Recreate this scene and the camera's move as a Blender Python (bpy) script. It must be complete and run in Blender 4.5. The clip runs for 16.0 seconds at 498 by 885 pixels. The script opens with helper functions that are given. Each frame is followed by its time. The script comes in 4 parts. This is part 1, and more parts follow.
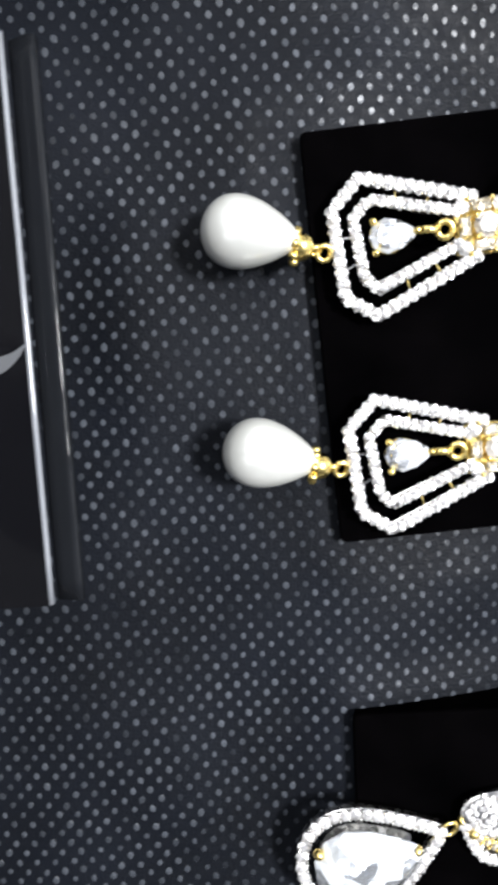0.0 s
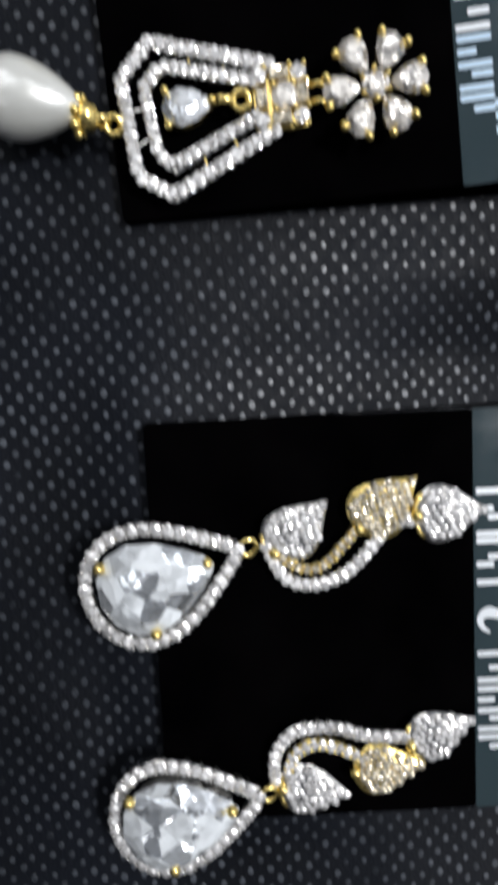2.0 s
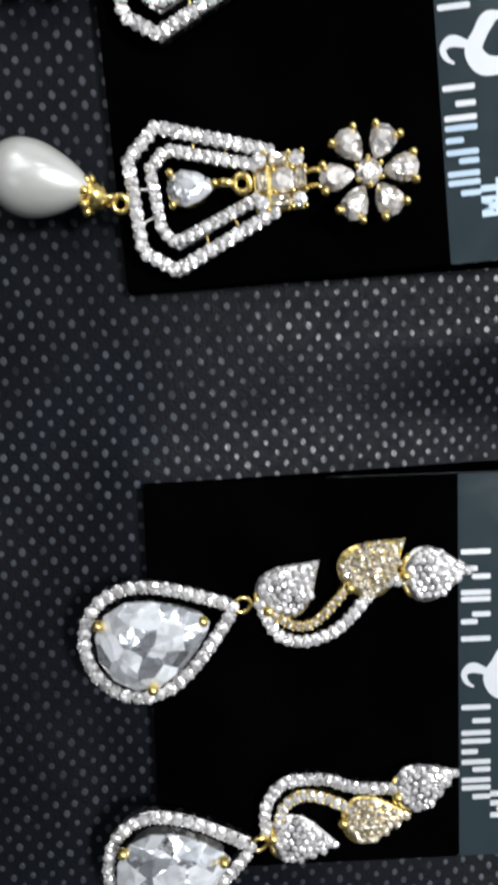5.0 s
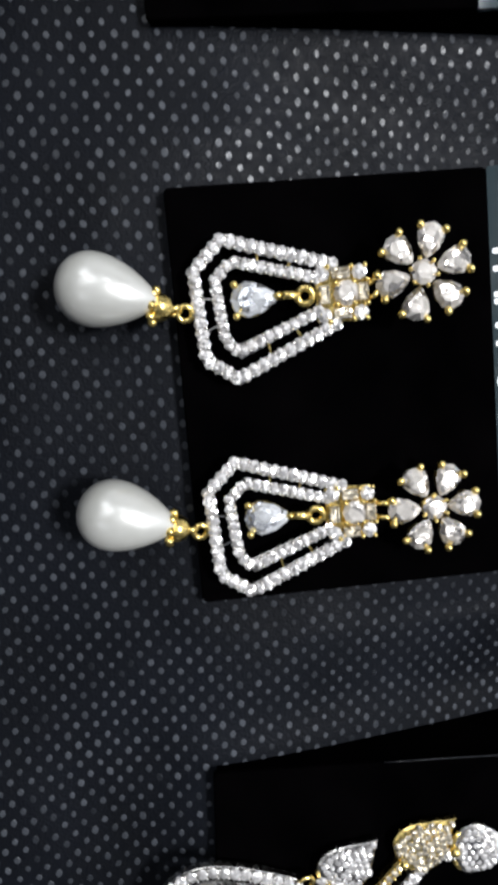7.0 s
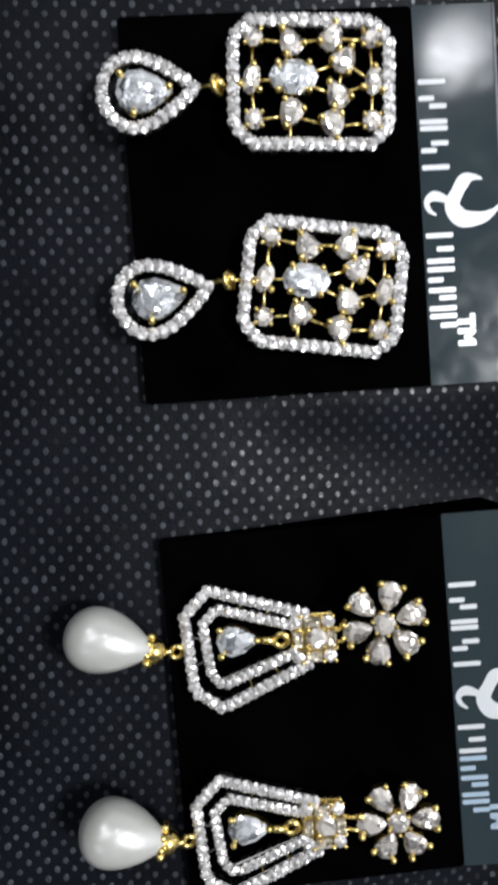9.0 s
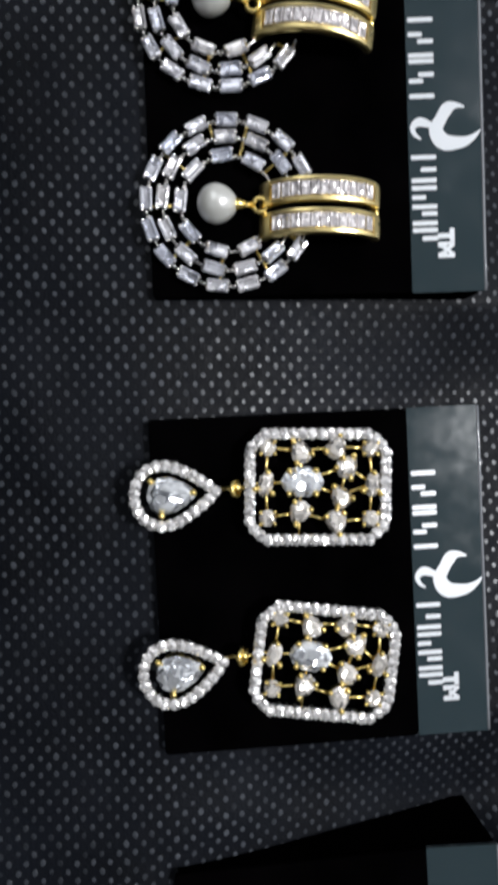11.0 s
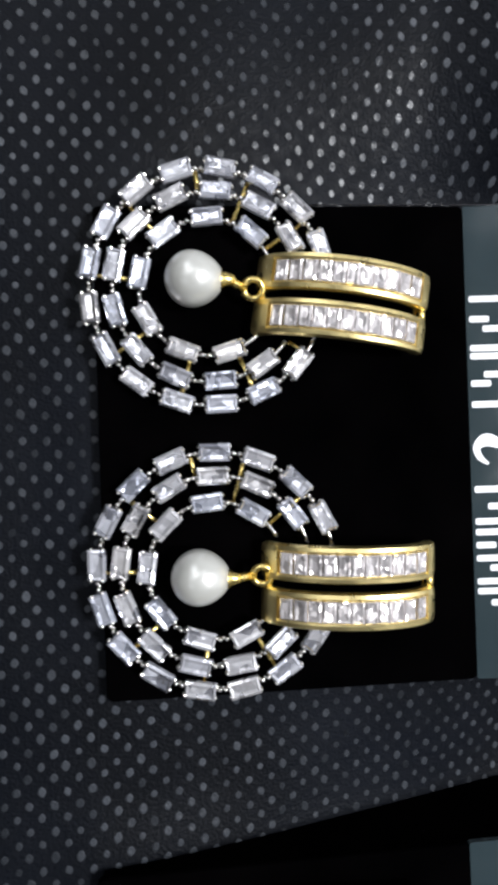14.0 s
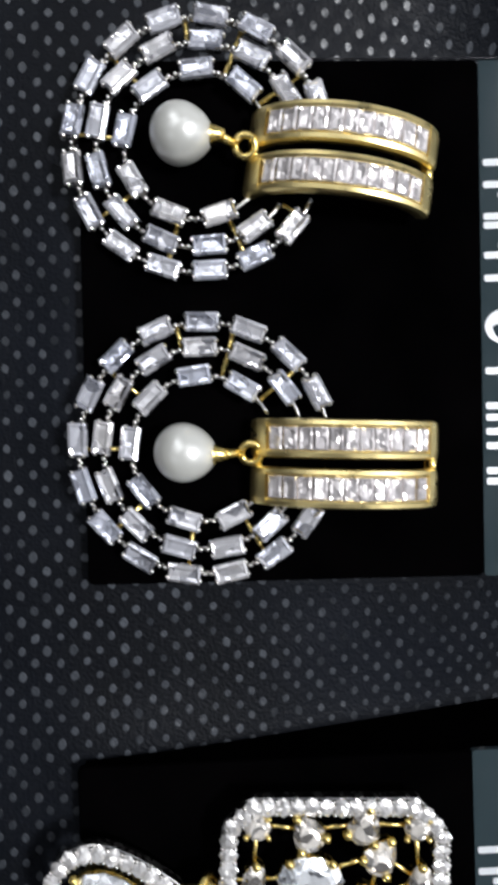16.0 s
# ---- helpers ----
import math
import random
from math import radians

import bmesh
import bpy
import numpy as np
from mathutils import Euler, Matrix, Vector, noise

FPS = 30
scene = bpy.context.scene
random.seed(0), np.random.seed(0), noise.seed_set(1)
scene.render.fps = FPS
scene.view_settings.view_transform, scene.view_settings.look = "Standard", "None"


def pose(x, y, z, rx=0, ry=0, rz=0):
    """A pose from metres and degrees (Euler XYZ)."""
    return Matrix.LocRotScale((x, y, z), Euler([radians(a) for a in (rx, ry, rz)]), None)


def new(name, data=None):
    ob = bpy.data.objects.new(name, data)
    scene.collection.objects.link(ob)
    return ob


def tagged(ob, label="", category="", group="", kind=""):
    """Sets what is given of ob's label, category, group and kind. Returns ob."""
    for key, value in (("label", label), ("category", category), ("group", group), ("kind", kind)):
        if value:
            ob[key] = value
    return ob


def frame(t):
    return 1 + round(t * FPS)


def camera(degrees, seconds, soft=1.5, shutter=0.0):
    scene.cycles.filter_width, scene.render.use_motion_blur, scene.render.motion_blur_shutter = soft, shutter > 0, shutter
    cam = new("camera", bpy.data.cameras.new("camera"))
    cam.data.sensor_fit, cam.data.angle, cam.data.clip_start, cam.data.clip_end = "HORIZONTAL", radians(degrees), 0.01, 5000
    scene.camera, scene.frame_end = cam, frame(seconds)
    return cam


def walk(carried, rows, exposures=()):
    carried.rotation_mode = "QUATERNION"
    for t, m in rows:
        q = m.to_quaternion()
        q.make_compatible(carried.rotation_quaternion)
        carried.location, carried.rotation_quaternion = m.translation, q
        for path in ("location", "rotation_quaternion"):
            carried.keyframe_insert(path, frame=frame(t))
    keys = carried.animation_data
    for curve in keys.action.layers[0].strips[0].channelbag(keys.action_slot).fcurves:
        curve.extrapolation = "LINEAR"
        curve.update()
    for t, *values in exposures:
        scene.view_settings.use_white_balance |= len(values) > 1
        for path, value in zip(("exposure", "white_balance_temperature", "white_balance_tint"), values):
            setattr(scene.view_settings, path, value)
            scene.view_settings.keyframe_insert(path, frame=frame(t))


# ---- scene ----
cam = camera(44.0, 16.0, soft=4.0, shutter=0.35)
PATH = [
    (0.0, (-0.00830, 0.02688, 0.08620), (-5.27, 0.66, -0.21)),
    (0.5, (0.00105, 0.02964, 0.08201), (-5.44, -0.33, 0.20)),
    (1.0, (0.00760, 0.02643, 0.08097), (-5.14, -0.61, 0.19)),
    (1.5, (0.01086, 0.00693, 0.08332), (-4.35, -0.92, 0.20)),
    (2.0, (0.01875, -0.01433, 0.08131), (-5.92, -0.32, -0.01)),
    (2.5, (0.02216, -0.04065, 0.08354), (-4.19, -0.85, -0.71)),
    (3.0, (0.02577, -0.03966, 0.08422), (-4.63, -0.17, -1.43)),
    (3.2, (0.02454, -0.04664, 0.08330), (-3.74, -0.49, -1.29)),
    (5.3, (0.01497, -0.00019, 0.08438), (-5.44, -1.73, 1.24)),
    (5.5, (0.01224, 0.00398, 0.08459), (-6.09, -2.40, 1.55)),
    (6.0, (0.00483, 0.01611, 0.08548), (-5.69, -2.40, 2.09)),
    (6.5, (0.00528, 0.02272, 0.08743), (-5.54, -2.52, 1.85)),
    (7.0, (0.00348, 0.03599, 0.08433), (-6.04, -3.91, 1.44)),
    (7.5, (0.00654, 0.04229, 0.08651), (-3.11, -2.69, 1.28)),
    (8.0, (0.00632, 0.05616, 0.08775), (-2.92, -2.58, 1.25)),
    (8.5, (0.00518, 0.06375, 0.08776), (-3.02, -2.46, 1.23)),
    (9.0, (0.00595, 0.07881, 0.09311), (-2.54, -2.74, 1.61)),
    (9.2, (0.00265, 0.08224, 0.09376), (-2.86, -3.51, 1.91)),
    (11.3, (-0.00119, 0.14323, 0.10314), (-0.69, -3.55, 3.18)),
    (11.5, (-0.00441, 0.14845, 0.10152), (-0.15, -4.46, 3.70)),
    (12.0, (-0.01322, 0.16331, 0.09860), (-1.01, -3.70, 5.35)),
    (12.5, (-0.01836, 0.17297, 0.09830), (-0.11, -2.96, 4.05)),
    (13.0, (-0.01089, 0.18233, 0.09012), (-0.74, -4.06, 2.76)),
    (13.5, (-0.00767, 0.18456, 0.07983), (0.52, -3.56, 2.75)),
    (14.0, (-0.00156, 0.18383, 0.07148), (0.37, -4.66, 2.99)),
    (14.5, (0.00144, 0.18405, 0.07008), (-1.61, -4.22, 3.16)),
    (15.0, (-0.00225, 0.18245, 0.07007), (-1.02, -4.71, 3.54)),
    (15.5, (-0.00294, 0.17884, 0.06579), (-1.67, -3.74, 3.88)),
    (16.0, (0.00430, 0.17197, 0.06759), (-0.81, -1.34, 3.71)),
]
walk(cam, [(t, pose(*p, *r)) for t, p, r in PATH],
     exposures=[(0, 0.88), (0.5, 0.52), (1.0, 0.26), (1.5, 0.0), (2.5, -0.42), (3.0, -0.3), (5.5, -0.22), (6.2, -0.22), (7.5, -0.07), (8.5, -0.15), (9.0, -0.32), (11.5, -0.42), (12.0, -0.2), (12.5, 0.28), (13.5, 0.15), (14.0, -0.1), (14.5, 0.03), (15.0, -0.15), (16.0, -0.25)])

# ---- light ----
world = bpy.data.worlds.new("room_air")
world.use_nodes = True
world.node_tree.nodes["Background"].inputs[0].default_value = (0.6, 0.68, 0.8, 1)
world.node_tree.nodes["Background"].inputs[1].default_value = 0.05
scene.world = world


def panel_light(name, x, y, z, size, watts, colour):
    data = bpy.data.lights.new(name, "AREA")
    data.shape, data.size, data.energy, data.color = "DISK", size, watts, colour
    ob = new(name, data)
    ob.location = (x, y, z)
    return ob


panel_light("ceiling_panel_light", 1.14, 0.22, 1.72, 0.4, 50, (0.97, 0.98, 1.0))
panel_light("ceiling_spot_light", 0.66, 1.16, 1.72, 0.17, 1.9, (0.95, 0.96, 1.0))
# added fill lights, out of view, for the stone facets to mirror
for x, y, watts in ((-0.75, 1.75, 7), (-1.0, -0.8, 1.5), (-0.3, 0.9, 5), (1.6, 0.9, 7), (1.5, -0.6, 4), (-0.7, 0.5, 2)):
    panel_light("sparkle_fill_light", x, y, 1.72, 0.9, watts, (0.95, 0.97, 1.0))

# ---- materials ----
MM = 0.001


def shader(name, colour, rough, metal=0.0, **extra):
    """A Principled material, its node tree and its main node."""
    m = bpy.data.materials.new(name)
    m.use_nodes = True
    b = m.node_tree.nodes["Principled BSDF"]
    b.inputs["Base Color"].default_value = (*colour, 1)
    b.inputs["Roughness"].default_value = rough
    b.inputs["Metallic"].default_value = metal
    for key, value in extra.items():
        b.inputs[key.replace("_", " ")].default_value = value
    return m, m.node_tree, b


def noise_node(tree, scale, detail=3.0, coords="Object"):
    n = tree.nodes.new("ShaderNodeTexNoise")
    n.inputs["Scale"].default_value, n.inputs["Detail"].default_value = scale, detail
    c = tree.nodes.new("ShaderNodeTexCoord")
    tree.links.new(c.outputs[coords], n.inputs["Vector"])
    return n


def ramp(tree, source, low, high, start=0.3, end=0.7):
    r = tree.nodes.new("ShaderNodeMapRange")
    r.inputs["From Min"].default_value, r.inputs["From Max"].default_value = start, end
    r.inputs["To Min"].default_value, r.inputs["To Max"].default_value = low, high
    tree.links.new(source, r.inputs["Value"])
    return r.outputs["Result"]


def tint(tree, factor, a, b, target):
    mix = tree.nodes.new("ShaderNodeMix")
    mix.data_type = "RGBA"
    mix.inputs[6].default_value, mix.inputs[7].default_value = (*a, 1), (*b, 1)
    tree.links.new(factor, mix.inputs[0])
    tree.links.new(mix.outputs[2], target)


def bump(tree, source, strength, distance, target):
    n = tree.nodes.new("ShaderNodeBump")
    n.inputs["Strength"].default_value, n.inputs["Distance"].default_value = strength, distance
    tree.links.new(source, n.inputs["Height"])
    tree.links.new(n.outputs["Normal"], target.inputs["Normal"])


def make_fabric():
    m, t, b = shader("nonwoven_fabric", (0.02, 0.023, 0.028), 0.5, Specular_IOR_Level=0.11)
    fibre, patch, streak = noise_node(t, 2600, 4), noise_node(t, 38, 3), noise_node(t, 700, 3)
    tint(t, ramp(t, patch.outputs[0], 0, 1), (0.0030, 0.0037, 0.0054), (0.0066, 0.0082, 0.0122), b.inputs["Base Color"])
    t.links.new(ramp(t, streak.outputs[0], 0.40, 0.60), b.inputs["Roughness"])
    bump(t, fibre.outputs[0], 0.5, 0.00025, b)
    return m


def make_dots():
    """Flat melted spots: glossier than the cloth, so that they fade where the cloth turns from the lamps."""
    m, t, b = shader("fused_dots", (0.05, 0.055, 0.06), 0.34, Specular_IOR_Level=0.9)
    info = t.nodes.new("ShaderNodeNewGeometry")
    patch = noise_node(t, 24, 3)
    power, add = t.nodes.new("ShaderNodeMath"), t.nodes.new("ShaderNodeMath")
    power.operation, add.operation = "POWER", "MULTIPLY"
    power.inputs[1].default_value = 0.36
    t.links.new(info.outputs["Random Per Island"], power.inputs[0])
    t.links.new(power.outputs[0], add.inputs[0])
    t.links.new(ramp(t, patch.outputs[0], 0.36, 1.0, 0.36, 0.62), add.inputs[1])
    tint(t, add.outputs[0], (0.007, 0.0085, 0.011), (0.078, 0.087, 0.102), b.inputs["Base Color"])
    t.links.new(ramp(t, add.outputs[0], 0.16, 0.5, 0.0, 0.8), b.inputs["Specular IOR Level"])
    bump(t, noise_node(t, 1500, 2).outputs[0], 0.35, 0.0003, b)
    return m


def make_velvet():
    m, t, b = shader("black_velvet", (0.003, 0.003, 0.0035), 1.0, Specular_IOR_Level=0.0)
    n = noise_node(t, 5200, 2)
    tint(t, ramp(t, noise_node(t, 90, 3).outputs[0], 0, 1), (0.0004, 0.0004, 0.0005), (0.0014, 0.0012, 0.0014), b.inputs["Base Color"])
    bump(t, n.outputs[0], 0.6, 0.0002, b)
    return m


def make_band(name, colour, coat=1.0, wavy=0.4, gloss=0.5):
    m, t, b = shader(name, colour, 0.12, Coat_Weight=coat, Coat_Roughness=0.1, Specular_IOR_Level=gloss)
    wave = noise_node(t, 48, 3)
    t.links.new(ramp(t, noise_node(t, 240, 4).outputs[0], 0.08, 0.2), b.inputs["Roughness"])
    bump(t, wave.outputs[0], wavy, 0.0012, b)
    return m


def make_stone(name, tone, cell, amount, foil=0.8, rough=0.22, fine=0.0, spread=0.0, other=None):
    """Cut stone with a foiled back: small inner facets seen through a clear polished face."""
    m, t, b = shader(name, tone, rough, foil, Coat_Weight=0.6, Coat_Roughness=0.04, Coat_IOR=1.7)
    info, coords, spot = (t.nodes.new("ShaderNode" + k) for k in ("ObjectInfo", "TexCoord", "NewGeometry"))
    shift, scale, tilt, whole, unit = (t.nodes.new("ShaderNodeVectorMath") for _ in range(5))
    shift.operation, scale.operation, tilt.operation, whole.operation, unit.operation = "ADD", "SUBTRACT", "SCALE", "ADD", "NORMALIZE"
    cells = t.nodes.new("ShaderNodeTexVoronoi")
    cells.inputs["Scale"].default_value = 1000.0 / cell
    t.links.new(coords.outputs["Object"], shift.inputs[0])
    t.links.new(info.outputs["Random"], shift.inputs[1])
    t.links.new(shift.outputs[0], cells.inputs["Vector"])
    scale.inputs[1].default_value = (0.5, 0.5, 0.5)
    if fine:
        small, mix = t.nodes.new("ShaderNodeTexVoronoi"), t.nodes.new("ShaderNodeMix")
        small.inputs["Scale"].default_value = 3200.0 / cell
        mix.data_type = "RGBA"
        mix.inputs[0].default_value = fine
        t.links.new(shift.outputs[0], small.inputs["Vector"])
        t.links.new(cells.outputs["Color"], mix.inputs[6])
        t.links.new(small.outputs["Color"], mix.inputs[7])
        t.links.new(mix.outputs[2], scale.inputs[0])
    else:
        t.links.new(cells.outputs["Color"], scale.inputs[0])
    t.links.new(scale.outputs[0], tilt.inputs[0])
    tilt.inputs["Scale"].default_value = amount
    t.links.new(tilt.outputs[0], whole.inputs[0])
    t.links.new(spot.outputs["Normal"], whole.inputs[1])
    t.links.new(whole.outputs[0], unit.inputs[0])
    t.links.new(unit.outputs[0], b.inputs["Normal"])
    if spread:
        # some inner facets mirror, others scatter
        facet = t.nodes.new("ShaderNodeSeparateColor")
        t.links.new(cells.outputs["Color"], facet.inputs[0])
        t.links.new(ramp(t, facet.outputs[0], foil - spread, min(1.0, foil + spread), 0.3, 0.7), b.inputs["Metallic"])
    tint(t, info.outputs["Random"], other or tuple(c * 0.84 for c in tone), tone, b.inputs["Base Color"])
    return m


def make_metal(name, colour, rough, uneven=1.0):
    m, t, b = shader(name, colour, rough, 1.0)
    n = noise_node(t, 900, 3)
    t.links.new(ramp(t, n.outputs[0], rough * (1 - 0.4 * uneven), rough * (1 + 0.5 * uneven)), b.inputs["Roughness"])
    bump(t, noise_node(t, 1400, 2).outputs[0], 0.08 * uneven, 0.0002, b)
    return m


def make_pearl():
    m, t, b = shader("pearl_lustre", (0.7, 0.69, 0.66), 0.36, 0.1, Coat_Weight=1.0, Coat_Roughness=0.23, Coat_IOR=2.6)
    tint(t, ramp(t, noise_node(t, 160, 3).outputs[0], 0, 1), (0.62, 0.62, 0.575), (0.70, 0.70, 0.66), b.inputs["Base Color"])
    bump(t, noise_node(t, 420, 3).outputs[0], 0.08, 0.0004, b)
    return m


FABRIC, DOTS, VELVET = make_fabric(), make_dots(), make_velvet()
# one laminate: room reflections put into the first colour, left out of the second
BAND = make_band("laminated_band_lit", (0.025, 0.041, 0.047), 0.75)
BAND_UNLIT = make_band("laminated_band_unlit", (0.004, 0.004, 0.005), 0.0, 0.5, 0.04)
LIP = make_band("dark_plastic_lip", (0.010, 0.011, 0.013), 0.0, 0.8, 0.12)
PRINT = shader("foil_print", (0.80, 0.83, 0.86), 0.38, 0.25)[0]
PRINT_BLUE = shader("holographic_print", (0.16, 0.33, 0.75), 0.3, 0.5)[0]
PRINT_PALE = shader("pale_holographic_print", (0.55, 0.70, 0.84), 0.34, 0.35)[0]
PRINT_VIOLET = shader("violet_holographic_print", (0.34, 0.24, 0.72), 0.3, 0.5)[0]
PRINT_GREY = shader("dull_foil_print", (0.11, 0.113, 0.12), 0.4, 0.3)[0]
EDGE = shader("clear_fold", (0.22, 0.23, 0.25), 0.12, 0.0, Coat_Weight=1.0)[0]
BLOCK = make_band("black_plastic", (0.008, 0.008, 0.010))
CZ = make_stone("pave_crystal", (0.99, 0.97, 0.955), 0.5, 0.85, 0.58, 0.21)
CZ_BIG = make_stone("cut_crystal", (0.90, 0.85, 0.785), 1.2, 0.8, 0.58, 0.24, 0.3, 0.35)
CZ_COOL = make_stone("cool_cut_crystal", (0.86, 0.885, 0.915), 1.3, 0.8, 0.58, 0.22, 0.3, 0.36)
CZ_LARGE = make_stone("large_cut_crystal", (0.94, 0.975, 1.0), 3.0, 0.95, 0.45, 0.2, 0.3, 0.44)
CZ_BAG = make_stone("baguette_crystal", (0.86, 0.835, 0.835), 1.6, 0.5, 0.7, 0.18, 0.3, 0.22, (0.66, 0.69, 0.80))
CZ_HOOP = make_stone("channel_crystal", (0.93, 0.875, 0.87), 0.7, 0.7, 0.65, 0.24)
CZ_GOLD = make_stone("gold_pave_crystal", (0.98, 0.88, 0.68), 0.5, 1.1, 0.75, 0.2)
GOLD = make_metal("gold_plate", (0.98, 0.76, 0.27), 0.24)
GOLD_PALE = make_metal("pale_gold_plate", (1.0, 0.82, 0.38), 0.32, 0.5)
SILVER = make_metal("rhodium_plate", (0.68, 0.66, 0.63), 0.22)
PEARL = make_pearl()


# ---- building helpers ----
def link(name, data, parent, label=""):
    ob = new(name, data)
    ob.parent = parent
    if label:
        tagged(ob, label)
    return ob


def mesh_of(bm, material, name="mesh", smooth=False):
    bmesh.ops.recalc_face_normals(bm, faces=bm.faces)
    me = bpy.data.meshes.new(name)
    bm.to_mesh(me)
    bm.free()
    me.materials.append(material)
    if smooth:
        me.polygons.foreach_set("use_smooth", [True] * len(me.polygons))
    return me


def part(name, bm, material, parent, label="", smooth=False):
    return link(name, mesh_of(bm, material, name, smooth), parent, label)


def add_mesh(bm, verts, faces):
    """Adds verts in millimetres."""
    vs = [bm.verts.new((x * MM, y * MM, z * MM)) for x, y, z in verts]
    for f in faces:
        bm.faces.new([vs[i] for i in f])


def slab(bm, outline, z0, z1, bevel=0.0):
    """A plate over an outline, with its upper rim bevelled."""
    n = len(outline)
    cx, cy = sum(p[0] for p in outline) / n, sum(p[1] for p in outline) / n
    verts = [(x, y, z0) for x, y in outline]
    rings = 2
    if bevel:
        verts += [(x, y, z1 - bevel) for x, y in outline]
        for k, up in ((0.3, 0.72), (1.0, 1.0)):
            for x, y in outline:
                d = math.hypot(x - cx, y - cy)
                s = 1 - bevel * k * 1.2 / d
                verts.append((cx + (x - cx) * s, cy + (y - cy) * s, z1 - bevel + bevel * up))
        rings = 4
    else:
        verts += [(x, y, z1) for x, y in outline]
    faces = [tuple(range(n))[::-1], tuple(range((rings - 1) * n, rings * n))]
    for r in range(rings - 1):
        faces += [(r * n + i, r * n + (i + 1) % n, (r + 1) * n + (i + 1) % n, (r + 1) * n + i) for i in range(n)]
    add_mesh(bm, verts, faces)


def box(bm, x0, x1, y0, y1, z0, z1, bevel=0.0):
    slab(bm, [(x0, y0), (x1, y0), (x1, y1), (x0, y1)], z0, z1, bevel)


def ball(bm, x, y, z, r, nu=8, nv=5, stretch=1.0):
    verts = [(x, y, z + r * stretch)]
    for j in range(1, nv):
        a = math.pi * j / nv
        verts += [(x + r * math.sin(a) * math.cos(2 * math.pi * i / nu), y + r * math.sin(a) * math.sin(2 * math.pi * i / nu),
                   z + r * stretch * math.cos(a)) for i in range(nu)]
    verts.append((x, y, z - r * stretch))
    last = len(verts) - 1
    faces = [(0, 1 + i, 1 + (i + 1) % nu) for i in range(nu)]
    for j in range(nv - 2):
        faces += [(1 + j * nu + i, 1 + (j + 1) * nu + i, 1 + (j + 1) * nu + (i + 1) % nu, 1 + j * nu + (i + 1) % nu) for i in range(nu)]
    faces += [(1 + (nv - 2) * nu + i, last, 1 + (nv - 2) * nu + (i + 1) % nu) for i in range(nu)]
    add_mesh(bm, verts, faces)


def sweep(bm, path, profile, closed=False):
    """Sweeps a profile of (across, up) along a path of (x, y, z)."""
    n, k = len(path), len(profile)
    verts = []
    for i, p in enumerate(path):
        a = path[(i - 1) % n] if closed or i else path[0]
        b = path[(i + 1) % n] if closed or i < n - 1 else path[-1]
        way = (Vector(b) - Vector(a)).normalized()
        side = way.cross(Vector((0, 0, 1)))
        side = side.normalized() if side.length > 1e-4 else Vector((1, 0, 0))
        up = side.cross(way)
        if closed or 0 < i < n - 1:
            c = (Vector(p) - Vector(a)).normalized().dot(way)
            side = side / max(c, 0.6)
        verts += [tuple(Vector(p) + side * u + up * v) for u, v in profile]
    faces = []
    for i in range(n if closed else n - 1):
        j = (i + 1) % n
        faces += [(i * k + q, i * k + (q + 1) % k, j * k + (q + 1) % k, j * k + q) for q in range(k)]
    if not closed:
        faces += [tuple(range(k))[::-1], tuple(range((n - 1) * k, n * k))]
    add_mesh(bm, verts, faces)


def round_profile(r, k=8):
    return [(r * math.cos(2 * math.pi * i / k), r * math.sin(2 * math.pi * i / k)) for i in range(k)]


def rail_profile(w, z0, z1):
    return [(-w / 2, z0), (w / 2, z0), (w / 2, z1 - 0.1), (w / 2 - 0.12, z1), (-w / 2 + 0.12, z1), (-w / 2, z1 - 0.1)]


def wire_ring(bm, x, y, z, r, wire, tilt=0.0, turn=0.0, n=18):
    """A jump ring, tilted out of the flat by tilt degrees about the axis at turn."""
    m = Matrix.Translation((x, y, z)) @ Euler((0, 0, radians(turn))).to_matrix().to_4x4() @ Euler((radians(tilt), 0, 0)).to_matrix().to_4x4()
    verts, faces, k = [], [], 7
    for i in range(n):
        a = 2 * math.pi * i / n
        for q in range(k):
            b = 2 * math.pi * q / k
            verts.append(tuple(m @ Vector(((r + wire * math.cos(b)) * math.cos(a), (r + wire * math.cos(b)) * math.sin(a), wire * math.sin(b)))))
    for i in range(n):
        j = (i + 1) % n
        faces += [(i * k + q, j * k + q, j * k + (q + 1) % k, i * k + (q + 1) % k) for q in range(k)]
    add_mesh(bm, verts, faces)


def resample(points, step, closed=False):
    """Points at even spacing along a polyline, with the way there, as (x, y, angle)."""
    pts = [Vector(p[:2]) for p in points] + ([Vector(points[0][:2])] if closed else [])
    lengths = [(b - a).length for a, b in zip(pts, pts[1:])]
    total = sum(lengths)
    count = max(1, round(total / step))
    out = []
    for i in range(count if closed else count + 1):
        d = total * i / count
        for a, b, l in zip(pts, pts[1:], lengths):
            if d <= l + 1e-6:
                p = a + (b - a) * (d / l)
                out.append((p.x, p.y, math.atan2(b.y - a.y, b.x - a.x)))
                break
            d -= l
    return out


def smooth_path(points, n=8):
    """A Catmull-Rom curve through points."""
    out = []
    for i in range(len(points) - 1):
        p0, p1, p2, p3 = (Vector(points[max(0, min(len(points) - 1, i + k))]) for k in (-1, 0, 1, 2))
        for k in range(n):
            f = k / n
            out.append(tuple(0.5 * (2 * p1 + (p2 - p0) * f + (2 * p0 - 5 * p1 + 4 * p2 - p3) * f * f + (3 * p1 - p0 - 3 * p2 + p3) * f ** 3)))
    return out + [tuple(points[-1])]


